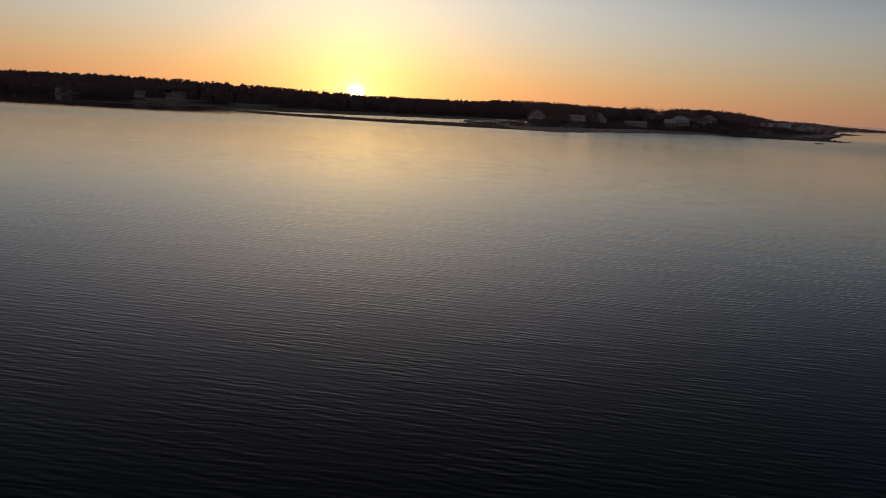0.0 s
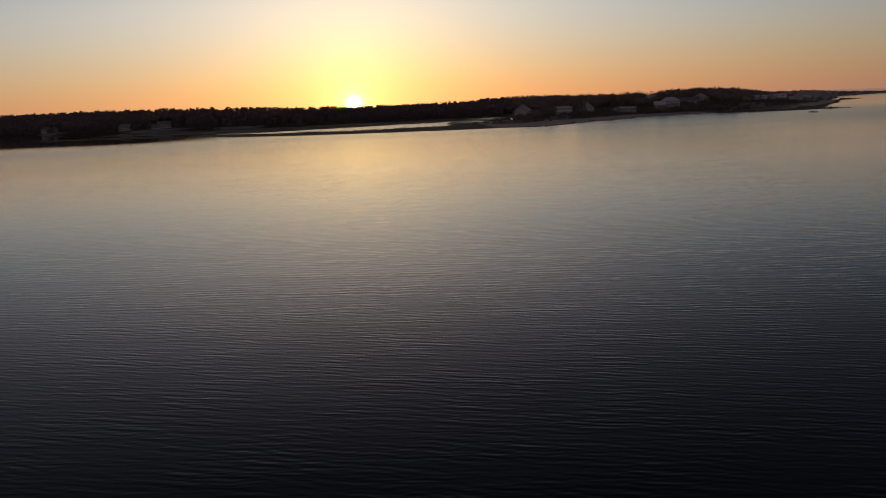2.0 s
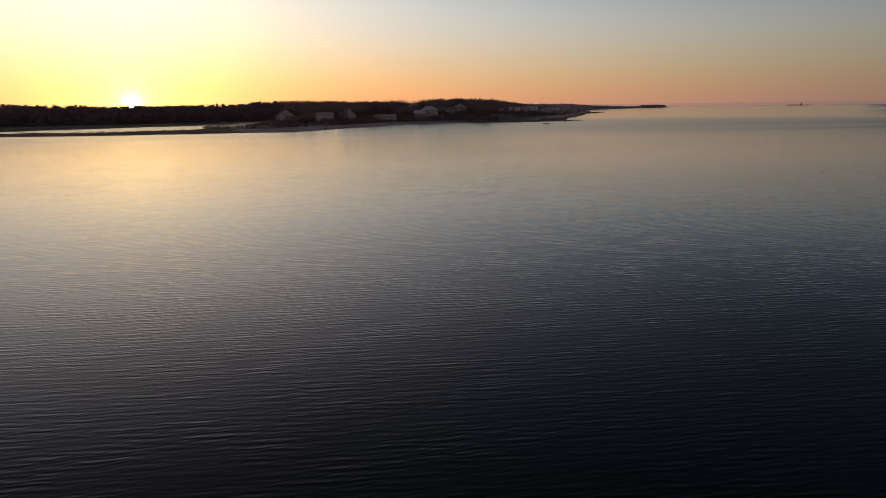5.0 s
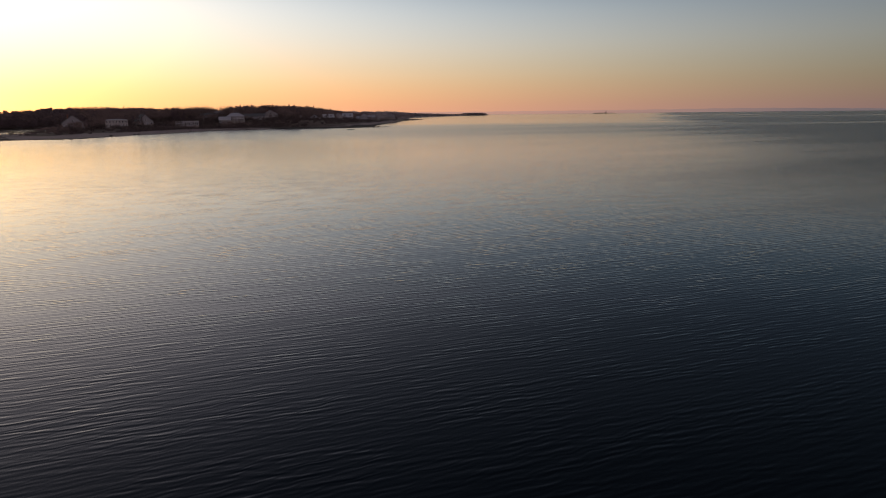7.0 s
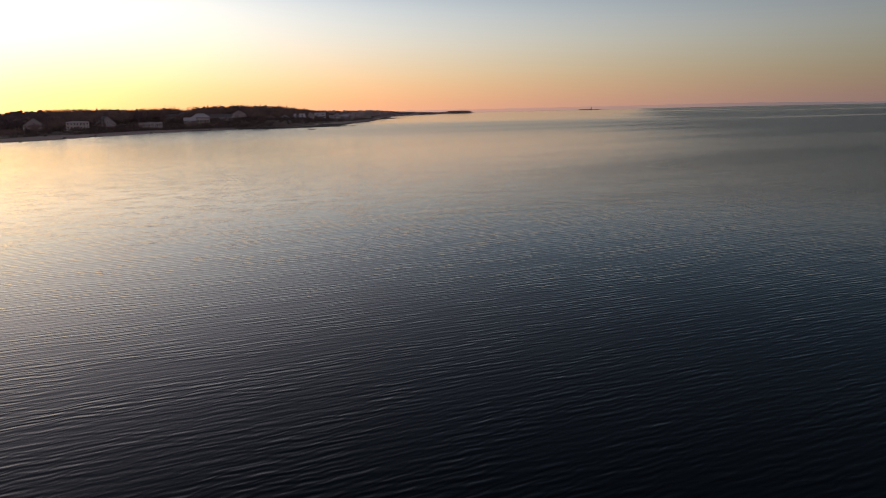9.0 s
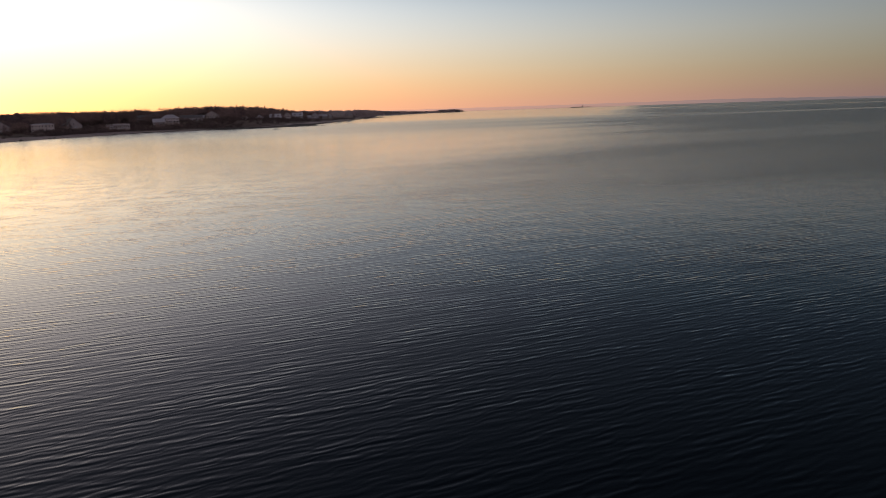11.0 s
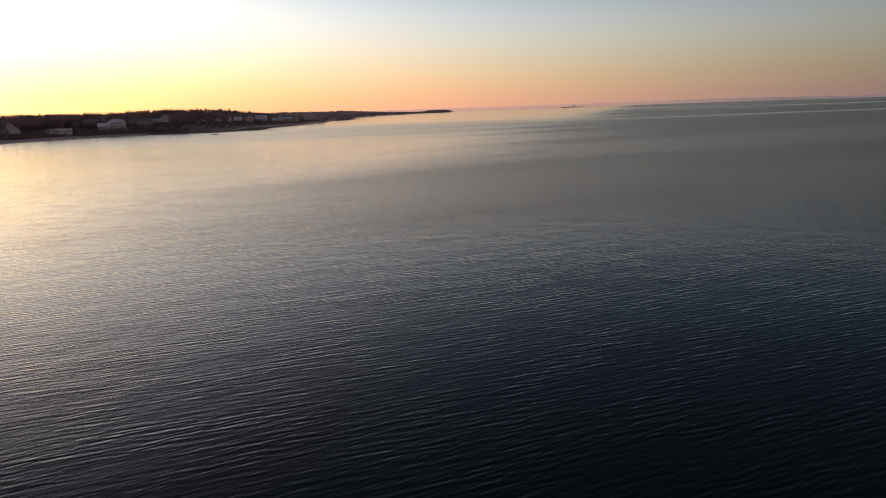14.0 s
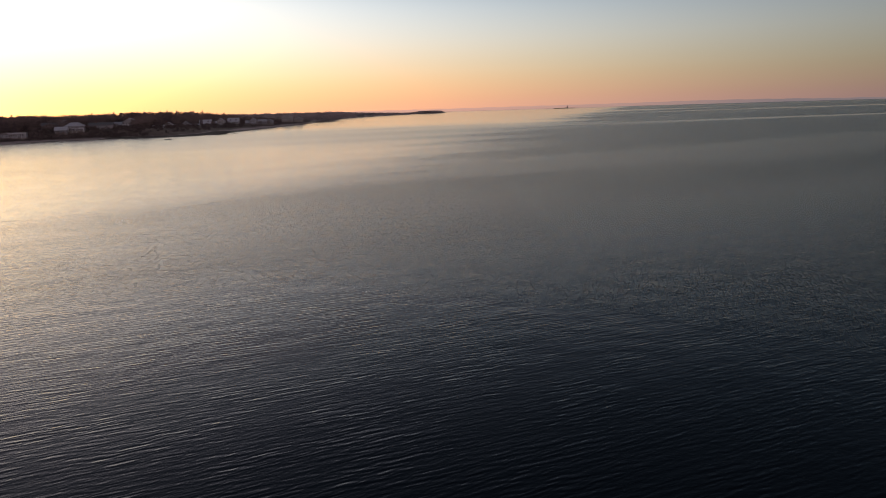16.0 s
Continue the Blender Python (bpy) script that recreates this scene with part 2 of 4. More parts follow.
    calm = ramp(wind, 0.36, 0.60, 0.86, 1.0)
    # the inner bay to the west, in the lee of the woods
    sep = n.new("ShaderNodeSeparateXYZ")
    l.new(co.outputs["Object"], sep.inputs[0])
    lee = mth("MULTIPLY", ramp(sep.outputs["X"], -190.0, -60.0, 1.0, 0.0), ramp(sep.outputs["Y"], 430.0, 560.0, 0.0, 1.0))
    open_water = mth("SUBTRACT", 1.0, lee)
    # a light breeze from the south-east, dying away under the headland
    fetch = mth("SUBTRACT", mth("MULTIPLY", sep.outputs["X"], 0.6), mth("MULTIPLY", sep.outputs["Y"], 0.8))
    breeze = ramp(mth("ADD", fetch, mth("MULTIPLY", wind, 160.0)), -90.0, 260.0, 0.0, 1.0)
    # distances from three points along the camera path; ripple scale follows the view
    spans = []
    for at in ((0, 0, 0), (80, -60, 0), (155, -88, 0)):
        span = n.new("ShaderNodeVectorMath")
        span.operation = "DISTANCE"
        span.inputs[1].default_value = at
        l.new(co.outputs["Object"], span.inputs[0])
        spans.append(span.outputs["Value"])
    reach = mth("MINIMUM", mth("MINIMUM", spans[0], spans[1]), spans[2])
    breezy_off_path = mth("MULTIPLY", ramp(reach, 20.0, 100.0, 0.0, 1.0), ramp(breeze, 0.54, 0.98, 0.0, 1.0))
    # long slicks lie across the outer bay
    slick = ramp(noise_tex(0.10, 1.0, 24, 0.0045, 3.0), 0.54, 0.64, 0.0, 1.0)
    slick = mth("MULTIPLY", slick, ramp(reach, 350.0, 800.0, 0.0, 0.85))
    breezy_off_path = mth("MULTIPLY", breezy_off_path, mth("SUBTRACT", 1.0, slick))
    other_off_path = mth("MULTIPLY", mth("MULTIPLY", ramp(reach, 110.0, 480.0, 0.0, 0.5), open_water), mth("SUBTRACT", 1.0, breezy_off_path))
    seas = mth("MULTIPLY", mth("ADD", mth("MULTIPLY", noise_tex(0.9, 1.0, 16, 0.22, 6.0, 0.66), breezy_off_path), mth("MULTIPLY", noise_tex(0.5, 1.0, 16, 0.6, 4.0, 0.6), mth("MULTIPLY", other_off_path, 0.15))), 0.20)
    far_waves = mth("MULTIPLY", far_waves, ramp(reach, 60.0, 210.0, 0.1, 1.5))
    height = mth("ADD", height, far_waves)
    bp = n.new("ShaderNodeBump")
    bp.inputs["Distance"].default_value = 1.0
    lift = mth("MULTIPLY", calm, mth("ADD", mth("MULTIPLY", breeze, 0.52), 0.50))
    l.new(mth("MULTIPLY", lift, mth("ADD", mth("MULTIPLY", open_water, 0.95), 0.05)), bp.inputs["Strength"])
    l.new(mth("ADD", height, seas), bp.inputs["Height"])
    l.new(bp.outputs[0], b.inputs["Normal"])
    # ripples too fine to show blur the reflection, more away from the camera path
    # grain stretched along the later viewing direction, so perspective shows it even
    view_grain = ramp(noise_tex(1.0, 0.25, 55, 4.5, 2.0, 0.6), 0.34, 0.66, 0.5, 1.6)
    exposed = mth("MULTIPLY", mth("MULTIPLY", breezy_off_path, view_grain), 0.20)
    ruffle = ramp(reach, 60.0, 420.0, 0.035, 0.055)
    ruffle = mth("ADD", ruffle, mth("ADD", exposed, mth("MULTIPLY", mth("MULTIPLY", ramp(reach, 220.0, 520.0, 0.0, 0.12), ramp(reach, 720.0, 1000.0, 1.0, 0.15)), mth("SUBTRACT", 1.0, breezy_off_path))))
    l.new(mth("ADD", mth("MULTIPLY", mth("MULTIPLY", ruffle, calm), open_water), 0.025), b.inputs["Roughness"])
    return m


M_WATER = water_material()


def far_material():
    """Low coast standing for one ten kilometres off, its morning haze put in as glow."""
    m = bpy.data.materials.new("haze_glow_far_coast")
    m.use_nodes = True
    n, l = m.node_tree.nodes, m.node_tree.links
    b = n["Principled BSDF"]
    co, t = n.new("ShaderNodeTexCoord"), n.new("ShaderNodeTexNoise")
    t.inputs["Scale"].default_value = 0.01
    l.new(co.outputs["Object"], t.inputs["Vector"])
    mix = n.new("ShaderNodeMix")
    mix.data_type = "RGBA"
    mix.inputs["A"].default_value, mix.inputs["B"].default_value = (0.05, 0.04, 0.045, 1), (0.08, 0.065, 0.07, 1)
    l.new(t.outputs["Fac"], mix.inputs["Factor"])
    l.new(mix.outputs["Result"], b.inputs["Base Color"])
    b.inputs["Roughness"].default_value = 1.0
    # emission in place of airlight, pinker towards the sun
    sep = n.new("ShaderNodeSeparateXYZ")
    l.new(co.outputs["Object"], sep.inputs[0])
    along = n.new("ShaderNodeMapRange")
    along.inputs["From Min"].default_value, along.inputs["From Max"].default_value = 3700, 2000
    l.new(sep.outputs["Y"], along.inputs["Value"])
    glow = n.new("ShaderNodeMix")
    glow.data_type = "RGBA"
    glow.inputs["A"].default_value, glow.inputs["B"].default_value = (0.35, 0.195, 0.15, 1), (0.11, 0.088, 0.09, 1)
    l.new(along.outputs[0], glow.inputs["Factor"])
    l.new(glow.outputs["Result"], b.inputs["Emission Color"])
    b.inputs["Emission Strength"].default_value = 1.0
    return m


M_FAR = far_material()


# ---------- building helpers ----------
def mesh_from(name, verts, faces, mats, index=None, smooth=False):
    me = bpy.data.meshes.new(name)
    me.from_pydata(verts, [], faces)
    for q in mats:
        me.materials.append(q)
    if index is not None:
        me.polygons.foreach_set("material_index", index)
    if smooth:
        me.polygons.foreach_set("use_smooth", [True] * len(me.polygons))
    me.update()
    return me


def tri_mesh(name, verts, tris, mats, index=None):
    """A mesh from numpy arrays of corners and triangles."""
    me = bpy.data.meshes.new(name)
    me.vertices.add(len(verts))
    me.vertices.foreach_set("co", np.asarray(verts, np.float32).ravel())
    me.loops.add(len(tris) * 3)
    me.loops.foreach_set("vertex_index", np.asarray(tris, np.int32).ravel())
    me.polygons.add(len(tris))
    me.polygons.foreach_set("loop_start", np.arange(0, len(tris) * 3, 3, dtype=np.int32))
    for q in mats:
        me.materials.append(q)
    if index is not None:
        me.polygons.foreach_set("material_index", np.asarray(index, np.int32))
    me.update(calc_edges=True)
    me.validate()
    return me


def part(name, bm, mat, parent, label="", m=None):
    """Links a bmesh as one mesh object under a thing or a part."""
    me = bpy.data.meshes.new(name)
    bm.to_mesh(me)
    bm.free()
    me.materials.append(mat)
    return hang(name, me, parent, label, m)


def hang(name, me, parent, label="", m=None):
    ob = new(name, me)
    ob.parent = parent
    if m is not None:
        ob.matrix_basis = m
    return tagged(ob, label)


def add_box(bm, x0, y0, z0, x1, y1, z1, bevel=0.0):
    made = bmesh.ops.create_cube(bm, size=1.0)["verts"]
    for q in made:
        q.co = Vector(((x0 + x1) / 2 + q.co.x * (x1 - x0), (y0 + y1) / 2 + q.co.y * (y1 - y0), (z0 + z1) / 2 + q.co.z * (z1 - z0)))
    if bevel:
        edges = list({e for q in made for e in q.link_edges})
        bmesh.ops.bevel(bm, geom=edges, offset=bevel, segments=1, affect="EDGES")
    return bm


def box(x0, y0, z0, x1, y1, z1, bevel=0.0):
    return add_box(bmesh.new(), x0, y0, z0, x1, y1, z1, bevel)


def smoothstep(a):
    a = np.clip(a, 0, 1)
    return a * a * (3 - 2 * a)


def rounded(points, turns=2):
    """A closed outline with its corners cut round."""
    p = np.array(points, float)
    for _ in range(turns):
        q = np.roll(p, -1, 0)
        p = np.stack([0.75 * p + 0.25 * q, 0.25 * p + 0.75 * q], 1).reshape(-1, 2)
    return p


def inland(poly, x, y):
    """Metres from each place to the outline: positive inside."""
    x, y = np.asarray(x, float).ravel(), np.asarray(y, float).ravel()
    best, inside = np.full(x.shape, 1e9), np.zeros(x.shape, bool)
    for (ax, ay), (bx, by) in zip(poly, np.roll(poly, -1, 0)):
        dx, dy = bx - ax, by - ay
        k = np.clip(((x - ax) * dx + (y - ay) * dy) / (dx * dx + dy * dy + 1e-9), 0, 1)
        best = np.minimum(best, np.hypot(x - ax - k * dx, y - ay - k * dy))
        if ay != by:
            cross = ((ay > y) != (by > y)) & (x < (bx - ax) * (y - ay) / (by - ay) + ax)
            inside ^= cross
    return np.where(inside, best, -best)


def wobble(x, y, size, seed=0.0):
    """Cheap smooth noise in -1..1."""
    u, v = x / size, y / size
    return (np.sin(u * 1.7 + 1.3 * np.sin(v * 1.1 + seed) + seed) + np.sin(v * 2.1 + 1.7 * np.sin(u * 0.9 - seed)) + np.sin((u + v) * 3.3 + seed * 2)) / 3


def terrain(name, poly, height, zone, mats, step, label, low=-0.7):
    """A land sheet over an outline: height(x, y, inland) and zone(x, y, inland) per place."""
    lo, hi = poly.min(0) - 2 * step, poly.max(0) + 2 * step
    xs, ys = np.arange(lo[0], hi[0] + step, step), np.arange(lo[1], hi[1] + step, step)
    X, Y = np.meshgrid(xs, ys)
    sd = inland(poly, X, Y).reshape(X.shape) + 2.5 * wobble(X, Y, 14.0, 2.0)
    Z = np.where(sd > 0, height(X, Y, sd), np.maximum(low, sd * 0.08))
    keep = sd > -2.2 * step
    cell = keep[:-1, :-1] & keep[1:, :-1] & keep[:-1, 1:] & keep[1:, 1:]
    ids = np.full(X.shape, -1)
    used = np.zeros(X.shape, bool)
    for a in (slice(None, -1), slice(1, None)):
        for c in (slice(None, -1), slice(1, None)):
            used[a, c] |= cell
    ids[used] = np.arange(used.sum())
    verts = np.stack([X[used], Y[used], Z[used]], 1)
    q = np.stack([ids[:-1, :-1][cell], ids[:-1, 1:][cell], ids[1:, 1:][cell], ids[1:, :-1][cell]], 1)
    cx, cy = X[:-1, :-1][cell] + step / 2, Y[:-1, :-1][cell] + step / 2
    index = zone(cx, cy, sd[:-1, :-1][cell]).astype(int)
    ob = new(name, mesh_from(name, verts.tolist(), q.tolist(), mats, index, True))
    return tagged(ob, label, "ground", kind="structure")


# ---------- water ----------
def build_water():
    cx, cy = 70.0, 0.0
    rings = [0, 60, 150, 300, 500, 800, 1200, 1800, 2600, 3600, 4780]
    seg, verts, faces = 160, [(cx, cy, 0)], []
    for r in rings[1:]:
        verts += [(cx + r * math.cos(2 * math.pi * i / seg), cy + r * math.sin(2 * math.pi * i / seg), 0) for i in range(seg)]
    for i in range(seg):
        faces.append((0, 1 + i, 1 + (i + 1) % seg))
    for k in range(len(rings) - 2):
        a, c = 1 + k * seg, 1 + (k + 1) * seg
        for i in range(seg):
            j = (i + 1) % seg
            faces.append((a + i, c + i, c + j, a + j))
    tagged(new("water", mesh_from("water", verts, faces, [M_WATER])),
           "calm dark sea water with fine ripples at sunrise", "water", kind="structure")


build_water()

# ---------- land ----------
HEADLAND = rounded([(-165, 640), (-150, 615), (-121, 576), (-73, 537), (-32, 520), (8, 508), (47, 503), (90, 498), (116, 490), (139, 510), (168, 546),
                    (202, 574), (232, 607), (262, 648), (290, 658), (325, 640), (352, 624), (385, 612), (428, 628), (452, 668), (487, 712), (557, 810),
                    (655, 925), (760, 1070), (842, 1178), (850, 1190), (760, 1200), (600, 1170), (430, 1090), (300, 990), (225, 880), (185, 810),
                    (140, 735), (110, 705), (72, 672), (66, 625), (37, 596), (13, 594), (-10, 588), (-33, 599), (-72, 615), (-110, 640)])
MAINLAND = rounded([(-2600, 2300), (-1500, 1600), (-900, 1290), (-538, 1110), (-416, 1008), (-328, 962), (-257, 952), (-180, 935), (-100, 945), (-40, 955),
                    (60, 962), (160, 985), (260, 1060), (400, 1200), (600, 1300), (640, 1700), (-300, 2300), (-2000, 3000)])
FLATS = rounded([(-300, 800), (-235, 742), (-160, 705), (-100, 655), (-40, 692), (21, 735), (82, 757), (120, 800), (150, 880), (80, 905), (-40, 880), (-160, 870), (-260, 850)])
FLATS_FRONT = rounded([(-330, 700), (-260, 665), (-200, 640), (-170, 655), (-190, 690), (-250, 715), (-310, 725)])
COAST = rounded([(560, 1310), (760, 1330), (860, 1345), (960, 1400), (1040, 1440), (1200, 1740), (1430, 1955), (1640, 2165), (1800, 2260), (2000, 2400), (2000, 2450), (1750, 2400),
                 (1500, 2400), (1100, 2300), (760, 1900), (560, 1600)])
ISLE = rounded([(1930, 2330), (2060, 2420), (2200, 2530), (2290, 2612), (2300, 2625), (2200, 2640), (2000, 2520), (1900, 2400)])
ISLET = rounded([(3110, 2695), (3150, 2672), (3190, 2640), (3215, 2612), (3222, 2625), (3190, 2665), (3150, 2700), (3115, 2712)])


def headland_top(x):
    return np.interp(x, [60, 110, 150, 200, 300, 400, 620, 740, 860], [1.3, 1.6, 4.4, 7.3, 10.2, 7.4, 5.8, 4.4, 1.8])


def headland_height(x, y, sd):
    top = headland_top(x)
    start, run = np.interp(x, [350, 410], [36, 26]), np.interp(x, [350, 410], [62, 44])
    z = 1.3 * smoothstep(sd / 42) + (top - 1.3) * smoothstep((sd - start) / run) + np.minimum(top * 0.4, 3.2) * smoothstep((sd - 110) / 80)
    return z + 0.25 * wobble(x, y, 17.0) * smoothstep(sd / 25)


def headland_zone(x, y, sd):
    e = sd + 5 * wobble(x, y, 22.0, 1.0)
    weedy = np.where((x > 330) & (y < 760), 30, np.where(x > 330, 10, 6))
    sandy = np.interp(x, [90, 110, 250, 330, 400, 860], [60, 46, 40, 26, 34, 30])
    return np.where((e < weedy) | (x < 85 + 8 * wobble(x, y, 9.0)), 0, np.where(e < np.maximum(sandy, weedy), 1, np.where((e > 90) & (x > 120), 3, 2)))


def mainland_top(x):
    return np.interp(x, [-900, -500, -280, -100, 0, 100, 160, 220, 300, 450, 600], [14, 13, 12, 7.8, 5.6, 5.2, 7.4, 10.5, 11.5, 9.5, 7])


def mainland_height(x, y, sd):
    # last rise inland is added to block low sun between the trunks
    return 1.6 * smoothstep(sd / 14) + (mainland_top(x) - 1.6) * smoothstep((sd - 8) / 90) + (6.0 + 0.3 * mainland_top(x)) * smoothstep((sd - 70) / 110) + 0.3 * wobble(x, y, 20.0)


LAWNS = [(-432, 1026, 32, 13), (-262, 966, 44, 11), (-318, 960, 22, 7), (-165, 948, 34, 7)]


def mainland_zone(x, y, sd):
    z = np.where(sd < 8, 0, 1)
    for ax, ay, rx, ry in LAWNS:
        z = np.where(((x - ax) / rx) ** 2 + ((y - ay) / ry) ** 2 < 1, 2, z)
    return z


def flat_height(x, y, sd):
    return 0.32 * smoothstep(sd / 30) + 0.10 * wobble(x, y, 24.0, 3.0)


def coast_height(x, y, sd):
    return 2 * smoothstep(sd / 30) + np.interp(x, [560, 740, 860, 960, 1100, 1300, 1450, 1600], [8, 8, 8, 7, 8, 9.5, 9, 6]) * smoothstep((sd - 20) / 140)


def isle_height(x, y, sd):
    return 2.4 * smoothstep(sd / 30)


def islet_height(x, y, sd):
    return 3.4 * smoothstep(sd / 10)


def zone_plain(x, y, sd):
    return np.where(sd < 6, 0, 1)


terrain("ground_headland", HEADLAND, headland_height, headland_zone, [M_WET, M_SAND, M_GRASS, M_SOIL], 4.0,
        "sandy beach and grassy bank of a low headland")
terrain("ground_mainland", MAINLAND, mainland_height, mainland_zone, [M_WET, M_SOIL, M_LAWN], 9.0,
        "wooded mainland shore with pale frosted lawns")
terrain("ground_flats", FLATS, flat_height, lambda x, y, s: np.where(s < 14, 0, 1), [M_WET, M_MUD], 5.0, "dark tidal mud flat beside the lagoon")
terrain("ground_spit", FLATS_FRONT, flat_height, lambda x, y, s: np.where(s < 8, 0, 1), [M_WET, M_MUD], 5.0, "low dark mud spit in the bay")
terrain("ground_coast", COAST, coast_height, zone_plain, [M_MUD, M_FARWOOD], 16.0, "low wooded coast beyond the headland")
terrain("ground_isle", ISLE, isle_height, zone_plain, [M_WET, M_SOIL], 9.0, "low wooded island far out in the bay")
terrain("ground_islet", ISLET, islet_height, zone_plain, [M_WET, M_ROCK], 4.0, "bare rocky islet far out in the bay")


def ground_zs(x, y):
    """Heights of the land at arrays of places."""
    x, y = np.asarray(x, float), np.asarray(y, float)
    z = np.zeros(x.shape)
    for poly, height in ((COAST, coast_height), (MAINLAND, mainland_height), (HEADLAND, headland_height)):
        sd = inland(poly, x, y)
        z = np.where(sd > 0, height(x, y, sd), z)
    return z


def ground_z(x, y):
    return float(ground_zs([x], [y])[0])


def build_backdrop():
    """A far low coast along the horizon."""
    rnd = random.Random(5)
    verts, faces = [], []
    n = 260
    for i in range(n + 1):
        a = radians(18 + 72 * i / n)
        bearing = 18 + 72 * i / n
        h = np.interp(bearing, [18, 30, 38, 46, 54, 59, 63, 68, 74, 90], [16, 18, 17, 18, 19, 22, 19, 12, 8, 6])
        h = h + 1.2 * math.sin(bearing * 3.1) + 0.8 * math.sin(bearing * 9.7 + 1) + rnd.uniform(-0.5, 0.5)
        for r, z in ((4640, -1.0), (4652, 0.45 * h), (4690, h), (4740, -1.0)):
            verts.append((70 + r * math.sin(a), r * math.cos(a), z))
    for i in range(n):
        for k in range(3):
            a = i * 4 + k
            faces.append((a, a + 4, a + 5, a + 1))
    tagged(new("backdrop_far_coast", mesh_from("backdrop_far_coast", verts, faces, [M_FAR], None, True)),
           "haze-tinted mauve coast low along the far horizon", "coast", kind="structure")


build_backdrop()


# ---------- trees ----------
def tube(p, q, r0, r1, sides=5):
    """Corners and triangles of a tapered limb from p to q."""
    p, q = np.array(p, float), np.array(q, float)
    d = (q - p) / (np.linalg.norm(q - p) + 1e-9)
    u = np.cross(d, (0.3, 0.8, 0.52))
    u /= np.linalg.norm(u)
    v = np.cross(d, u)
    a = np.arange(sides) * 2 * np.pi / sides
    ring = np.outer(np.cos(a), u) + np.outer(np.sin(a), v)
    verts = np.concatenate([p + r0 * ring, q + r1 * ring])
    tris = []
    for i in range(sides):
        j = (i + 1) % sides
        tris += [(i, j, sides + j), (i, sides + j, sides + i)]
    return verts, np.array(tris)


def merged(pieces):
    vs, ts, at = [], [], 0
    for v, t in pieces:
        vs.append(v)
        ts.append(np.asarray(t) + at)
        at += len(v)
    return np.concatenate(vs), np.concatenate(ts)


def blades(rng, centres, size, up=0.3, thin=1.0):
    """One ragged triangle per centre, turned at random."""
    n = len(centres)
    d = rng.normal(size=(n, 3))
    d[:, 2] += up
    d /= np.linalg.norm(d, axis=1)[:, None]
    e = np.cross(d, rng.normal(size=(n, 3)))
    e /= np.linalg.norm(e, axis=1)[:, None]
    s = (size * rng.uniform(0.6, 1.4, n))[:, None]
    a = centres - d * s * 0.5 - e * s * 0.35 * thin
    b = centres - d * s * 0.4 + e * s * 0.35 * thin
    c = centres + d * s * 0.7 + e * s * rng.uniform(-0.2, 0.2, n)[:, None]
    return np.stack([a, b, c], 1).reshape(-1, 3), np.arange(3 * n).reshape(-1, 3)


def tree_bare(seed, h):
    """A leafless broad tree: limbs, branches and a haze of twigs."""
    rng = np.random.default_rng(seed)
    wood = [tube((0, 0, -0.6), (rng.normal() * 0.2, rng.normal() * 0.2, h * 0.38), 0.022 * h, 0.014 * h, 6)]
    tips = []
    for i in range(8):
        a = i * 2.4 + rng.uniform(-0.4, 0.4)
        z0 = h * rng.uniform(0.26, 0.40)
        reach, rise = h * rng.uniform(0.14, 0.33), h * rng.uniform(0.22, 0.42)
        mid = np.array([math.cos(a) * reach * 0.5, math.sin(a) * reach * 0.5, z0 + rise * 0.55])
        end = np.array([math.cos(a) * reach, math.sin(a) * reach, z0 + rise])
        wood += [tube((0, 0, z0), mid, 0.011 * h, 0.008 * h, 4), tube(mid, end, 0.008 * h, 0.003 * h, 3)]
        for _ in range(5):
            k = rng.uniform(0.1, 1)
            s = mid + (end - mid) * k
            e = s + np.array([rng.normal(), rng.normal(), abs(rng.normal()) * 1.1 + 0.25]) * h * 0.075
            wood.append(tube(s, e, 0.004 * h, 0.0015 * h, 3))
            tips.append(e)
    tips = np.array(tips)
    c = np.repeat(tips, 7, 0) + rng.normal(size=(len(tips) * 7, 3)) * h * 0.05
    return merged(wood), blades(rng, c, h * 0.058, 0.2, 0.6)


def tree_pine(seed, h):
    """A pine: bare lower trunk, tiers of limbs, ragged needle clumps."""
    rng = np.random.default_rng(seed)
    lean = rng.normal(size=2) * 0.02 * h
    wood = [tube((0, 0, -0.6), (lean[0], lean[1], h * 0.93), 0.019 * h, 0.005 * h, 6)]
    c = []
    for k in range(13):
        z = h * (0.30 + 0.68 * k / 13 + rng.uniform(-0.02, 0.02))
        reach = h * (0.25 * (1 - max(0.0, z / h - 0.3) ** 1.3 / 0.85)) * rng.uniform(0.6, 1.2)
        a = k * 2.4 + rng.uniform(-0.5, 0.5)
        for turn in (0, 2.0, 4.1):
            e = np.array([math.cos(a + turn) * reach + lean[0] * z / h, math.sin(a + turn) * reach + lean[1] * z / h, z + h * rng.uniform(-0.01, 0.04)])
            if turn == 0:
                wood.append(tube((lean[0] * z / h, lean[1] * z / h, z - 0.03 * h), e, 0.006 * h, 0.002 * h, 3))
            for _ in range(7):
                q = rng.uniform(0.25, 1.05)
                c.append(np.array([e[0] * q, e[1] * q, e[2]]) + rng.normal(size=3) * h * 0.022)
    top = np.array([[lean[0], lean[1], h * q] for q in (0.9, 0.94, 0.97, 1.0)])
    return merged(wood), blades(rng, np.concatenate([np.array(c), top]), h * 0.072, 0.2, 1.0)


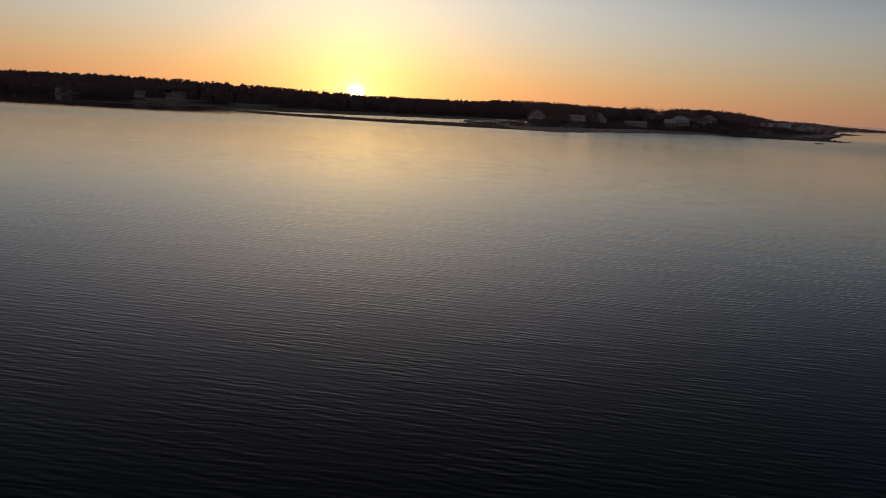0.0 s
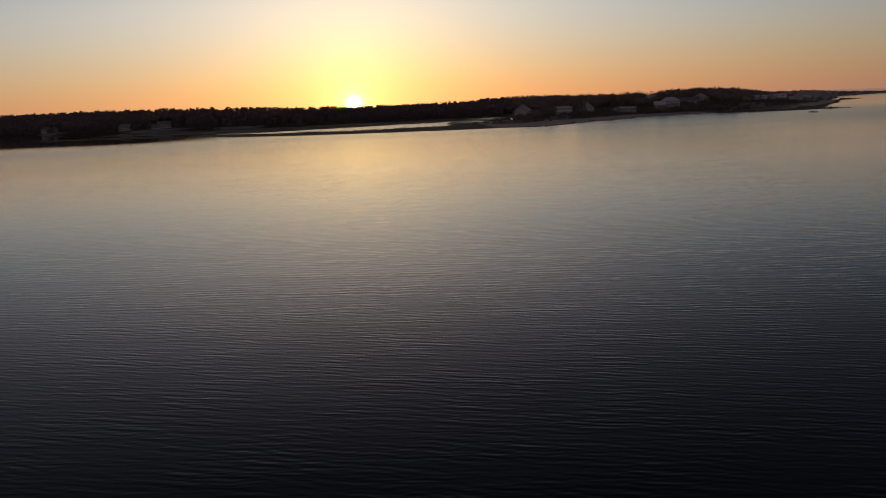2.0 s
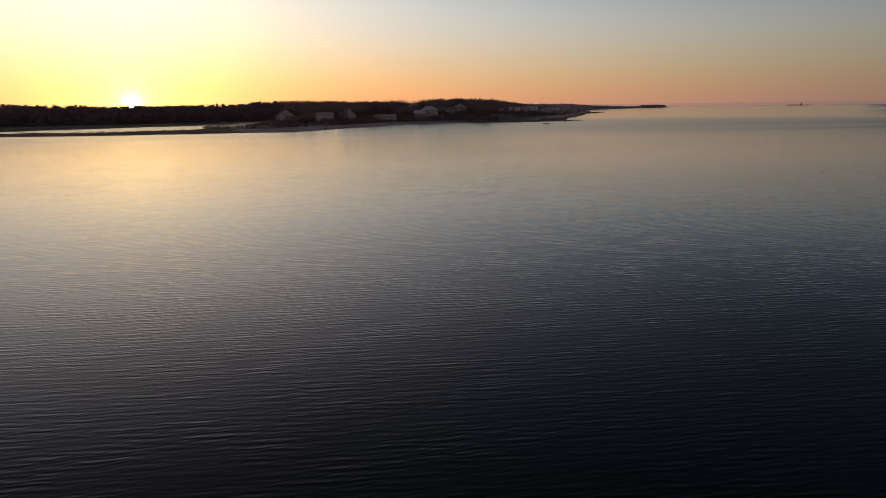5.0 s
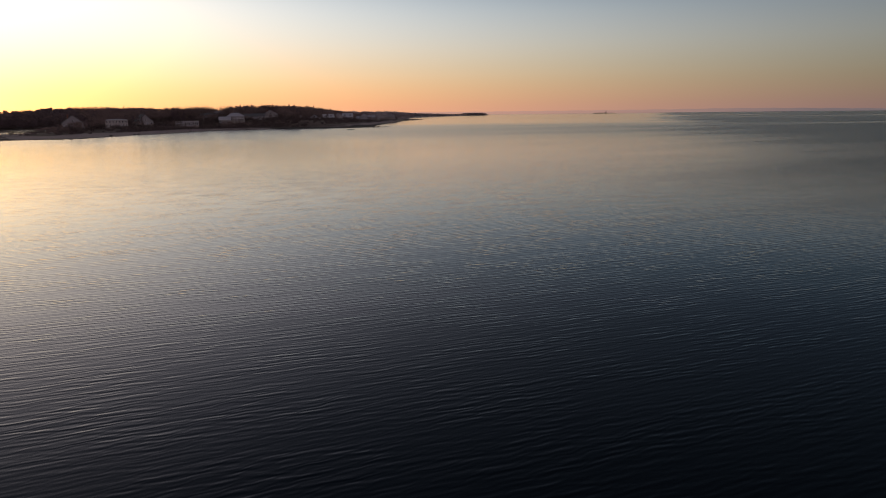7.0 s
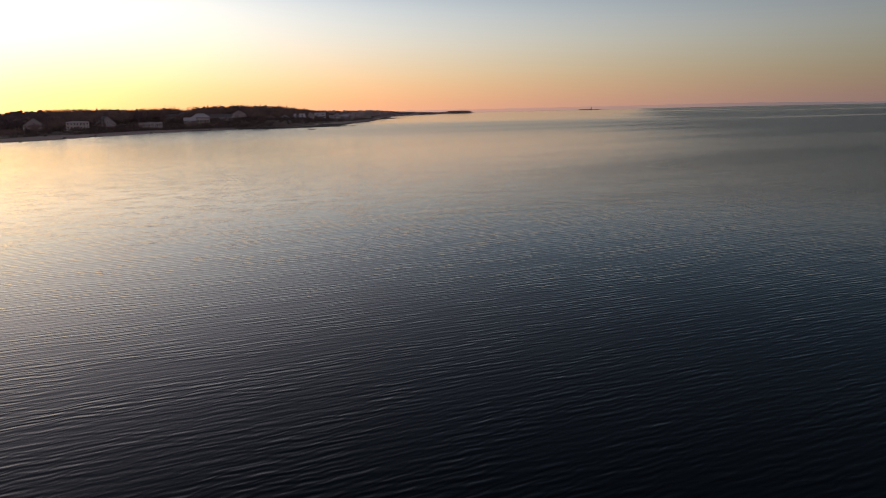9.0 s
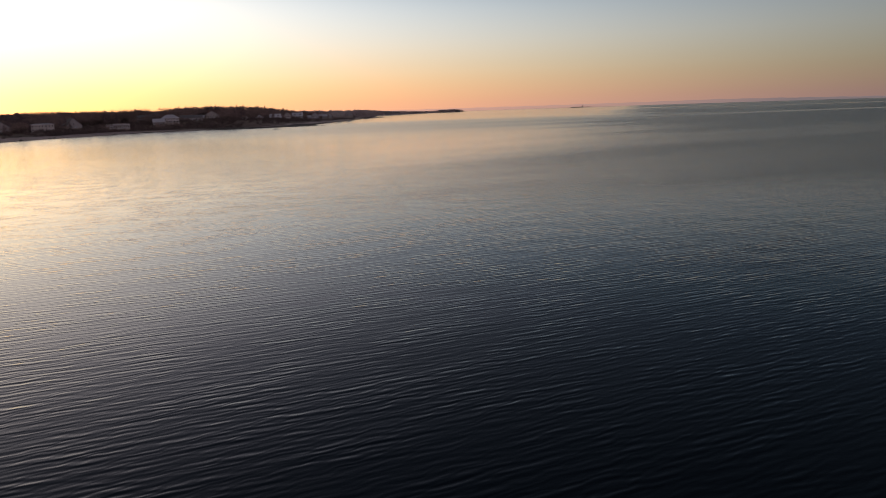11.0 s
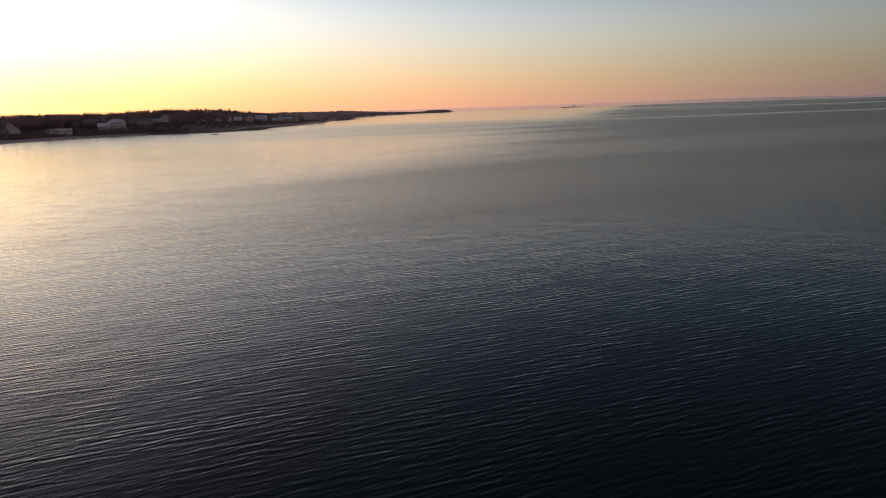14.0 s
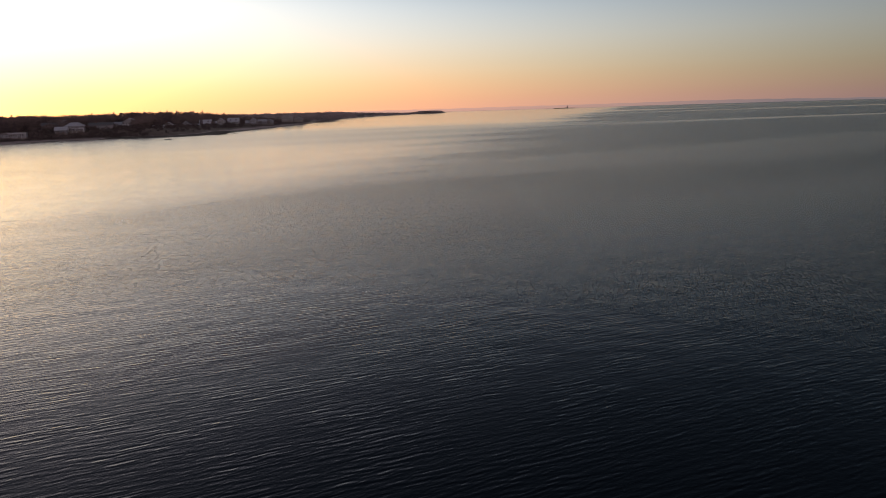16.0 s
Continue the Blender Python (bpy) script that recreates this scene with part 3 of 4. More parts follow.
def tree_cedar(seed, h):
    """A narrow conical evergreen."""
    rng = np.random.default_rng(seed)
    wood = [tube((0, 0, -0.6), (0, 0, h * 0.95), 0.016 * h, 0.003 * h, 5)]
    c = []
    for _ in range(260):
        q = rng.uniform(0.08, 1.0)
        r = h * 0.17 * (1 - q) ** 0.75 * rng.uniform(0.55, 1.1)
        a = rng.uniform(0, 2 * math.pi)
        c.append((math.cos(a) * r, math.sin(a) * r, h * q))
    return merged(wood), blades(rng, np.array(c), h * 0.065, 0.7, 0.9)


def bush(seed, h):
    rng = np.random.default_rng(seed)
    wood = [tube((0, 0, -0.3), (rng.normal() * 0.3 * h, rng.normal() * 0.3 * h, h * 0.8), 0.03 * h, 0.01 * h, 3) for _ in range(4)]
    d = rng.normal(size=(70, 3))
    d /= np.linalg.norm(d, axis=1)[:, None]
    c = d * rng.uniform(0.4, 1, 70)[:, None] * np.array([0.75, 0.75, 0.55]) * h + np.array([0, 0, 0.5 * h])
    return merged(wood), blades(rng, c, h * 0.30, 0.4, 0.8)


def tree_far(seed, h):
    """A broad dark evergreen for the distant woods."""
    rng = np.random.default_rng(seed)
    wood = [tube((0, 0, -0.6), (0, 0, h * 0.9), 0.018 * h, 0.005 * h, 4)]
    c = []
    for k in range(11):
        q = 0.14 + 0.82 * k / 11
        reach = h * 0.27 * math.sqrt(max(0.06, 1 - (max(0.0, q - 0.45) / 0.55) ** 2.2)) * rng.uniform(0.75, 1.15)
        for _ in range(13):
            a, r = rng.uniform(0, 2 * math.pi), reach * rng.uniform(0.2, 1.0)
            c.append((math.cos(a) * r, math.sin(a) * r, h * (q + rng.uniform(-0.04, 0.04))))
    return merged(wood), blades(rng, np.array(c), h * 0.115, 0.0, 1.1)


def tree_bare_far(seed, h):
    """A leafless tree for woods a kilometre off."""
    rng = np.random.default_rng(seed)
    wood = [tube((0, 0, -0.6), (0, 0, h * 0.5), 0.022 * h, 0.012 * h, 4)]
    c = []
    for i in range(6):
        a = i * 2.4 + rng.uniform(-0.4, 0.4)
        reach, z0, z1 = h * rng.uniform(0.15, 0.32), h * rng.uniform(0.25, 0.45), h * rng.uniform(0.62, 0.88)
        end = np.array([math.cos(a) * reach, math.sin(a) * reach, z1])
        wood.append(tube((0, 0, z0), end, 0.010 * h, 0.003 * h, 3))
        c.append(end + rng.normal(size=(20, 3)) * h * np.array([0.085, 0.085, 0.07]))
    c = np.concatenate(c)
    return merged(wood), blades(rng, c, h * 0.075, 0.2, 0.7)


KINDS = [(tree_bare, M_TWIG), (tree_pine, M_PINE), (tree_cedar, M_PINE), (bush, M_SCRUB), (tree_far, M_PINE), (tree_bare_far, M_TWIG)]
TEMPLATES = [[f(seed * 7 + k, 1.0) for seed in range(4)] for k, (f, _) in enumerate(KINDS)]


def grove(name, places, label, category="trees", pale=False):
    """Many trees joined into one piece of stuff. places: x, y, z, height, kind, seed. pale: the haze-lightened colour.
    """
    vs, ts, ms, at = [], [], [], 0
    rng = np.random.default_rng(11)
    for x, y, z, h, kind, seed in places:
        (wv, wt), (cv, ct) = TEMPLATES[kind][seed % 4]
        a = rng.uniform(0, 2 * math.pi)
        ca, sa = math.cos(a), math.sin(a)
        wide = rng.uniform(0.85, 1.3)
        v = np.concatenate([wv, cv])
        v = np.stack([(v[:, 0] * ca - v[:, 1] * sa) * h * wide + x, (v[:, 0] * sa + v[:, 1] * ca) * h * wide + y, v[:, 2] * h + z], 1)
        vs.append(v)
        ts.append(np.concatenate([wt, ct + len(wv)]) + at)
        ms.append(np.concatenate([np.zeros(len(wt), int), np.full(len(ct), 1 + kind)]))
        at += len(v)
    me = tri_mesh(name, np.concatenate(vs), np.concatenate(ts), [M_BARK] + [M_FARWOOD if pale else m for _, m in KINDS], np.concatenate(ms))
    return tagged(new(name, me), label, category, kind="stuff")


# ---------- beach houses ----------
def shared_window(w, h):
    key = (round(w, 2), round(h, 2))
    if key not in WINDOW_MESHES:
        bm = bmesh.new()
        t = 0.12
        add_box(bm, -w / 2, -0.10, 0, -w / 2 + t, 0.02, h)
        add_box(bm, w / 2 - t, -0.10, 0, w / 2, 0.02, h)
        add_box(bm, -w / 2 + t, -0.10, 0, w / 2 - t, 0.02, t)
        add_box(bm, -w / 2 + t, -0.10, h - t, w / 2 - t, 0.02, h)
        add_box(bm, -w / 2 + t, -0.08, h * 0.5 - 0.04, w / 2 - t, 0.02, h * 0.5 + 0.04)
        fm = bpy.data.meshes.new("window")
        bm.to_mesh(fm)
        bm.free()
        fm.materials.append(M_TRIM)
        bm = box(-w / 2 + t, -0.05, t, w / 2 - t, 0.015, h - t)
        pm = bpy.data.meshes.new("pane")
        bm.to_mesh(pm)
        bm.free()
        pm.materials.append(M_GLASS)
        WINDOW_MESHES[key] = (fm, pm)
    return WINDOW_MESHES[key]


WINDOW_MESHES = {}


def add_prism(bm, outline, y0, y1):
    """A solid from an outline in x, z between two depths."""
    a = [bm.verts.new((x, y0, z)) for x, z in outline]
    b = [bm.verts.new((x, y1, z)) for x, z in outline]
    bm.faces.new(a)
    bm.faces.new(list(reversed(b)))
    n = len(a)
    for i in range(n):
        j = (i + 1) % n
        bm.faces.new((a[j], a[i], b[i], b[j]))
    return bm


def roof_mesh(kind, x0, x1, y0, y1, z, rise, over=0.6, thick=0.28):
    bm = bmesh.new()
    if kind == "flat":
        add_box(bm, x0 - over, y0 - over, z, x1 + over, y1 + over, z + 0.35, 0.05)
        return bm
    if kind == "hip":
        cx0, cx1, cy = x0 + (y1 - y0) / 2 * 0.8, x1 - (y1 - y0) / 2 * 0.8, (y0 + y1) / 2
        if cx0 > cx1:
            cx0 = cx1 = (x0 + x1) / 2
        low = [bm.verts.new(q) for q in ((x0 - over, y0 - over, z), (x1 + over, y0 - over, z), (x1 + over, y1 + over, z), (x0 - over, y1 + over, z))]
        edge = [bm.verts.new((q.co.x, q.co.y, z + thick)) for q in low]
        r = [bm.verts.new((cx0, cy, z + rise)), bm.verts.new((cx1 + 0.01, cy, z + rise))]
        bm.faces.new(list(reversed(low)))
        for i in range(4):
            j = (i + 1) % 4
            bm.faces.new((low[i], low[j], edge[j], edge[i]))
        bm.faces.new((edge[0], edge[1], r[1], r[0]))
        bm.faces.new((edge[1], edge[2], r[1]))
        bm.faces.new((edge[2], edge[3], r[0], r[1]))
        bm.faces.new((edge[3], edge[0], r[0]))
        return bm
    # two pitched slabs; the ridge runs along x (side) or along y (front)
    if kind == "side":
        cy, run = (y0 + y1) / 2, (y1 - y0) / 2
        k = rise / run
        for s in (-1, 1):
            e = (cy + s * (run + over), z - over * k)
            vs = []
            for x in (x0 - over, x1 + over):
                vs.append([bm.verts.new((x, cy, z + rise)), bm.verts.new((x, e[0], e[1])), bm.verts.new((x, e[0], e[1] + thick)), bm.verts.new((x, cy, z + rise + thick))])
            _skin(bm, vs)
    else:
        cx, run = (x0 + x1) / 2, (x1 - x0) / 2
        k = rise / run
        for s in (-1, 1):
            e = (cx + s * (run + over), z - over * k)
            vs = []
            for y in (y0 - over, y1 + over):
                vs.append([bm.verts.new((cx, y, z + rise)), bm.verts.new((e[0], y, e[1])), bm.verts.new((e[0], y, e[1] + thick)), bm.verts.new((cx, y, z + rise + thick))])
            _skin(bm, vs)
    return bm


def _skin(bm, vs):
    a, b = vs
    bm.faces.new(a)
    bm.faces.new(list(reversed(b)))
    for i in range(4):
        j = (i + 1) % 4
        bm.faces.new((a[j], a[i], b[i], b[j]))
    bmesh.ops.recalc_face_normals(bm, faces=bm.faces[:])


def wall_mesh(kind, x0, x1, y0, y1, z0, z1, rise):
    bm = bmesh.new()
    if kind == "front":
        add_prism(bm, [(x0, z0), (x1, z0), (x1, z1), ((x0 + x1) / 2, z1 + rise), (x0, z1)], y0, y1)
    elif kind == "side":
        add_prism(bm, [(y0, z0), (y1, z0), (y1, z1), ((y0 + y1) / 2, z1 + rise), (y0, z1)], x0, x1)
        for v in bm.verts:
            v.co = Vector((v.co.y, v.co.x, v.co.z))
    else:
        add_box(bm, x0, y0, z0, x1, y1, z1)
    bmesh.ops.recalc_face_normals(bm, faces=bm.faces[:])
    return bm


def house(x, y, w, d, eave, rise, roof, wall_mat, roof_mat, label, rows=2, per_row=5, wing=0.0, deck=False, chimney=0, dormers=0, turn=0.0, z=None):
    """A house whose front is turned to the middle of the camera path."""
    dx, dy = 70.0 - x, -40.0 - y
    thing = new("house")
    base = ground_z(x, y) if z is None else z
    thing.matrix_basis = pose(x, y, base, 0, 0, math.degrees(math.atan2(dy, dx)) + 90 + turn)
    tagged(thing, label, "house", "houses along the shore")
    x0, x1, y0, y1 = -w / 2, w / 2, -d / 2, d / 2
    main0 = x0 + wing * w
    part("foundation", box(x0 - 0.15, y0 - 0.15, -2.5, x1 + 0.15, y1 + 0.15, 0.5, 0.05), M_STONE, thing, "stone foundation")
    part("wall", wall_mesh(roof, main0, x1, y0, y1, 0.5, eave, rise), wall_mat, thing)
    r = part("roof", roof_mesh(roof, main0, x1, y0, y1, eave, rise), roof_mat, thing)
    if wing:
        wall = wall_mesh("side", x0, main0 - 0.05, y0 + 1.2, y1 - 0.8, 0.5, eave * 0.62, rise * 0.6)
        part("wing_wall", wall, wall_mat, thing, "lower side wing")
        part("wing_roof", roof_mesh("side", x0, main0 - 0.7, y0 + 1.2, y1 - 0.8, eave * 0.62, rise * 0.6), roof_mat, thing)
    for k in range(chimney):
        cx = main0 + (x1 - main0) * (0.3 + 0.4 * k)
        part("chimney", box(cx - 0.5, 0.3, eave, cx + 0.5, 1.3, eave + rise + 1.3, 0.05), M_BRICK, r, "brick chimney")
    storey = (eave - 0.5) / rows
    ww, hh = min(1.5, (x1 - main0) / per_row * 0.55), storey * 0.55
    fm, pm = shared_window(ww, hh)
    door_at = per_row // 2
    for row in range(rows):
        for i in range(per_row):
            cx = main0 + (x1 - main0) * (i + 0.5) / per_row
            if row == 0 and i == door_at:
                dr = part("door", box(cx - 0.55, y0 - 0.09, 0.5, cx + 0.55, y0 - 0.01, 2.6, 0.02), M_DOOR, thing, "dark painted front door")
                part("door_frame", box(cx - 0.72, y0 - 0.05, 0.5, cx + 0.72, y0 - 0.005, 2.78), M_TRIM, dr)
                continue
            win = hang("window", fm, thing, "", pose(cx, y0 - 0.01, 0.5 + storey * (row + 0.25)))
            hang("pane", pm, win)
    if roof == "front":
        win = hang("window", fm, thing, "", pose((main0 + x1) / 2, y0 - 0.01, eave + rise * 0.12))
        hang("pane", pm, win)
    if wing:
        for i in range(2):
            win = hang("window", fm, thing, "", pose(x0 + wing * w * (i + 0.5) / 2, y0 + 1.19, 1.3))
            hang("pane", pm, win)
    for k in range(dormers):
        cx = main0 + (x1 - main0) * (k + 0.5) / dormers
        dw = 1.3
        bm = bmesh.new()
        add_prism(bm, [(cx - dw, eave + 0.2), (cx + dw, eave + 0.2), (cx + dw, eave + rise * 0.45), (cx, eave + rise * 0.8), (cx - dw, eave + rise * 0.45)], y0 + d * 0.12, -0.2)
        bmesh.ops.recalc_face_normals(bm, faces=bm.faces[:])
        part("dormer", bm, wall_mat, r, "gabled dormer")
    if deck:
        part("deck", box(x0, y0 - 3.6, storey + 0.25, x1, y0 - 0.03, storey + 0.5, 0.03), M_TRIM, thing, "raised front deck")
        n = max(4, int(w / 3.2))
        for i in range(n + 1):
            px = x0 + 0.15 + (w - 0.3) * i / n
            part("deck_post", box(px - 0.11, y0 - 3.55, -2.0, px + 0.11, y0 - 3.33, storey + 1.4), M_TRIM, thing)
        part("railing", box(x0, y0 - 3.52, storey + 1.4, x1, y0 - 3.36, storey + 1.52), M_TRIM, thing)
    return thing


HOUSES = [
    dict(x=189, y=695, w=19, d=11, eave=6.9, rise=1.1, roof="hip", wall_mat=M_TAN, roof_mat=M_ROOF_PALE, rows=2, per_row=7,
         label="long two-storey tan beach house with low pale roof"),
    dict(x=158, y=731, w=18, d=15, eave=6.4, rise=6.6, roof="front", wall_mat=M_GREY, roof_mat=M_ROOF, rows=2, per_row=6, deck=True, chimney=1, z=2.4,
         label="large grey shingled house with steep front gable and porch"),
    dict(x=215, y=703, w=15, d=13, eave=3.2, rise=6.8, roof="front", wall_mat=M_GREY, roof_mat=M_ROOF, rows=1, per_row=4, turn=16,
         label="dim grey house with steep roof half hidden by trees"),
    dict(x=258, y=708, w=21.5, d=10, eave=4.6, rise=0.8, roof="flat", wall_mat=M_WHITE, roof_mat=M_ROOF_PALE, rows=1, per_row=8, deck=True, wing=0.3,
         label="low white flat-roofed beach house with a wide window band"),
    dict(x=316, y=728, w=17.5, d=13, eave=5.2, rise=3.9, roof="hip", wall_mat=M_GREY, roof_mat=M_ROOF_PALE, rows=2, per_row=6, deck=True, chimney=1,
         label="big grey house with pale hipped roof and white deck"),
    dict(x=302, y=722, w=11, d=11, eave=3.6, rise=3.0, roof="side", wall_mat=M_GREY, roof_mat=M_ROOF_PALE, rows=1, per_row=5,
         label="low grey cottage with pale pitched roof"),
    dict(x=319, y=782, w=16, d=11, eave=5.6, rise=3.2, roof="hip", wall_mat=M_TAN, roof_mat=M_ROOF_PALE, rows=2, per_row=4, z=10.5,
         label="house with pale hipped roof showing above the trees"),
    dict(x=299, y=764, w=16, d=10, eave=4.6, rise=2.8, roof="side", wall_mat=M_GREY, roof_mat=M_ROOF, rows=2, per_row=4, z=9.5,
         label="grey house with a pitched roof among bare trees"),
    dict(x=346, y=751, w=24, d=11, eave=3.8, rise=2.8, roof="side", wall_mat=M_GREY, roof_mat=M_ROOF, rows=1, per_row=6, chimney=1,
         label="long grey cottage behind bare shrubs"),
    dict(x=388, y=815, z=8.4, w=27, d=14, eave=6.4, rise=4.6, roof="front", wall_mat=M_TAN, roof_mat=M_ROOF_PALE, rows=2, per_row=6, deck=True, wing=0.36, chimney=1,
         label="wide tan house with gable, side wing and deck"),
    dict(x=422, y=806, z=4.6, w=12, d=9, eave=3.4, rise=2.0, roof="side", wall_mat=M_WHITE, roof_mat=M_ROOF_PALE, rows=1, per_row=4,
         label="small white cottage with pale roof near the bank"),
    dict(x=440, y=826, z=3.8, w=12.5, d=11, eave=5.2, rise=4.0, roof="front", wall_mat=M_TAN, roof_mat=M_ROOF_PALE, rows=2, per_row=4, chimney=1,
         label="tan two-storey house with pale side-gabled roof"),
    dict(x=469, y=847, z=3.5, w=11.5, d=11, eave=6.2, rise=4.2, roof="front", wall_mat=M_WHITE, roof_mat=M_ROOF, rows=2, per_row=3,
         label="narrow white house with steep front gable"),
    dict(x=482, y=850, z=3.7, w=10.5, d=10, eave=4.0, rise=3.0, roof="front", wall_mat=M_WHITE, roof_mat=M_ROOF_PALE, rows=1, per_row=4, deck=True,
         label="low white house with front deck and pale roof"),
    dict(x=503, y=872, z=4.4, w=15, d=11, eave=5.2, rise=4.4, roof="side", wall_mat=M_GREY, roof_mat=M_ROOF_PALE, rows=2, per_row=5, dormers=2, chimney=1,
         label="grey shingled house with two dormers"),
    dict(x=534, y=904, z=5.7, w=15.5, d=11, eave=5.4, rise=4.2, roof="front", wall_mat=M_TAN, roof_mat=M_ROOF_PALE, rows=2, per_row=5, wing=0.3,
         label="tan gabled house with a low side wing"),
    dict(x=563, y=925, z=4.7, w=15.5, d=12, eave=5.4, rise=4.8, roof="side", wall_mat=M_GREY, roof_mat=M_ROOF_PALE, rows=2, per_row=4, dormers=2, deck=True,
         label="grey house with dormers and a raised deck"),
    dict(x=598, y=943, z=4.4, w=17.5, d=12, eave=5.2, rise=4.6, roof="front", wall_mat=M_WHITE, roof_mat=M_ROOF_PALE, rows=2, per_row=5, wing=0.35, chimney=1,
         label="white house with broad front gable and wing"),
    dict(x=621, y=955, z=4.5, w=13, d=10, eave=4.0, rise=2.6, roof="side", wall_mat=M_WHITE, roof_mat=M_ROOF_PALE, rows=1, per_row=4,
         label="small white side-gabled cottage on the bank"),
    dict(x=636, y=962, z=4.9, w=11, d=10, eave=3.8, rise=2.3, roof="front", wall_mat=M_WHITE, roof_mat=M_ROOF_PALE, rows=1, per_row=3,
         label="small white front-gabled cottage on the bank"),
    dict(x=735, y=1106, z=5.5, w=20, d=13, eave=6.8, rise=5.0, roof="front", wall_mat=M_TAN, roof_mat=M_ROOF_PALE, rows=2, per_row=5, chimney=1,
         label="tall tan gabled house near the point"),
    dict(x=763, y=1118, z=5.6, w=15, d=12, eave=5.0, rise=4.4, roof="front", wall_mat=M_GREY, roof_mat=M_ROOF, rows=2, per_row=4,
         label="grey front-gabled house beside the rocky point"),
    dict(x=-313, y=982, w=14, d=10, eave=4.2, rise=4.2, roof="side", wall_mat=M_WOOD, roof_mat=M_ROOF, rows=2, per_row=5, turn=-28, chimney=1,
         label="dark timber shore house with steep grey roof among pines"),
    dict(x=-270, y=988, w=25, d=12, eave=5.2, rise=3.4, roof="side", wall_mat=M_WOOD, roof_mat=M_ROOF, rows=2, per_row=6, wing=0.3,
         label="dim brown timber house above a frosted lawn"),
    dict(x=-436, y=1054, w=22, d=12, eave=5.0, rise=3.6, roof="hip", wall_mat=M_GREY, roof_mat=M_ROOF, rows=2, per_row=5,
         label="dim grey house above a sloping shore lawn"),
    dict(x=1130, y=1722, w=22, d=13, eave=6.0, rise=4.0, roof="side", wall_mat=M_GREY, roof_mat=M_ROOF, rows=2, per_row=5,
         label="distant grey house on the far wooded coast"),
    dict(x=1397, y=1945, w=24, d=12, eave=4.8, rise=3.0, roof="side", wall_mat=M_GREY, roof_mat=M_ROOF, rows=2, per_row=5,
         label="distant grey house low by the far shore"),
    dict(x=1500, y=2050, w=26, d=12, eave=4.4, rise=2.8, roof="side", wall_mat=M_GREY, roof_mat=M_ROOF, rows=2, per_row=5,
         label="distant grey house low by the far shore"),
]
for spec in HOUSES:
    house(**spec)



def towards_camera(x, y):
    """Unit vector from a place to the middle of the camera path."""
    d = np.array([70.0 - x, -40.0 - y])
    return d / np.hypot(*d)


def clear_of_houses(x, y, margin=2.0, front=30.0):
    ok = np.ones(np.shape(x), bool)
    for h in HOUSES:
        d = towards_camera(h["x"], h["y"])
        u = (x - h["x"]) * d[0] + (y - h["y"]) * d[1]
        v = (x - h["x"]) * -d[1] + (y - h["y"]) * d[0]
        # clearings lengthened where trees hid a house from the camera
        reach = front * (4.4 if 380 < h["x"] < 400 else 2.2 if h["x"] > 350 else 3.6 if 0 < h["x"] < 200 else 1.0)
        ok &= ~((np.abs(v) < h["w"] / 2 + margin) & (u > -h["d"] / 2 - margin) & (u < reach))
    return ok


def scatter(rng, n, lo, hi):
    return rng.uniform(lo[0], hi[0], n), rng.uniform(lo[1], hi[1], n)


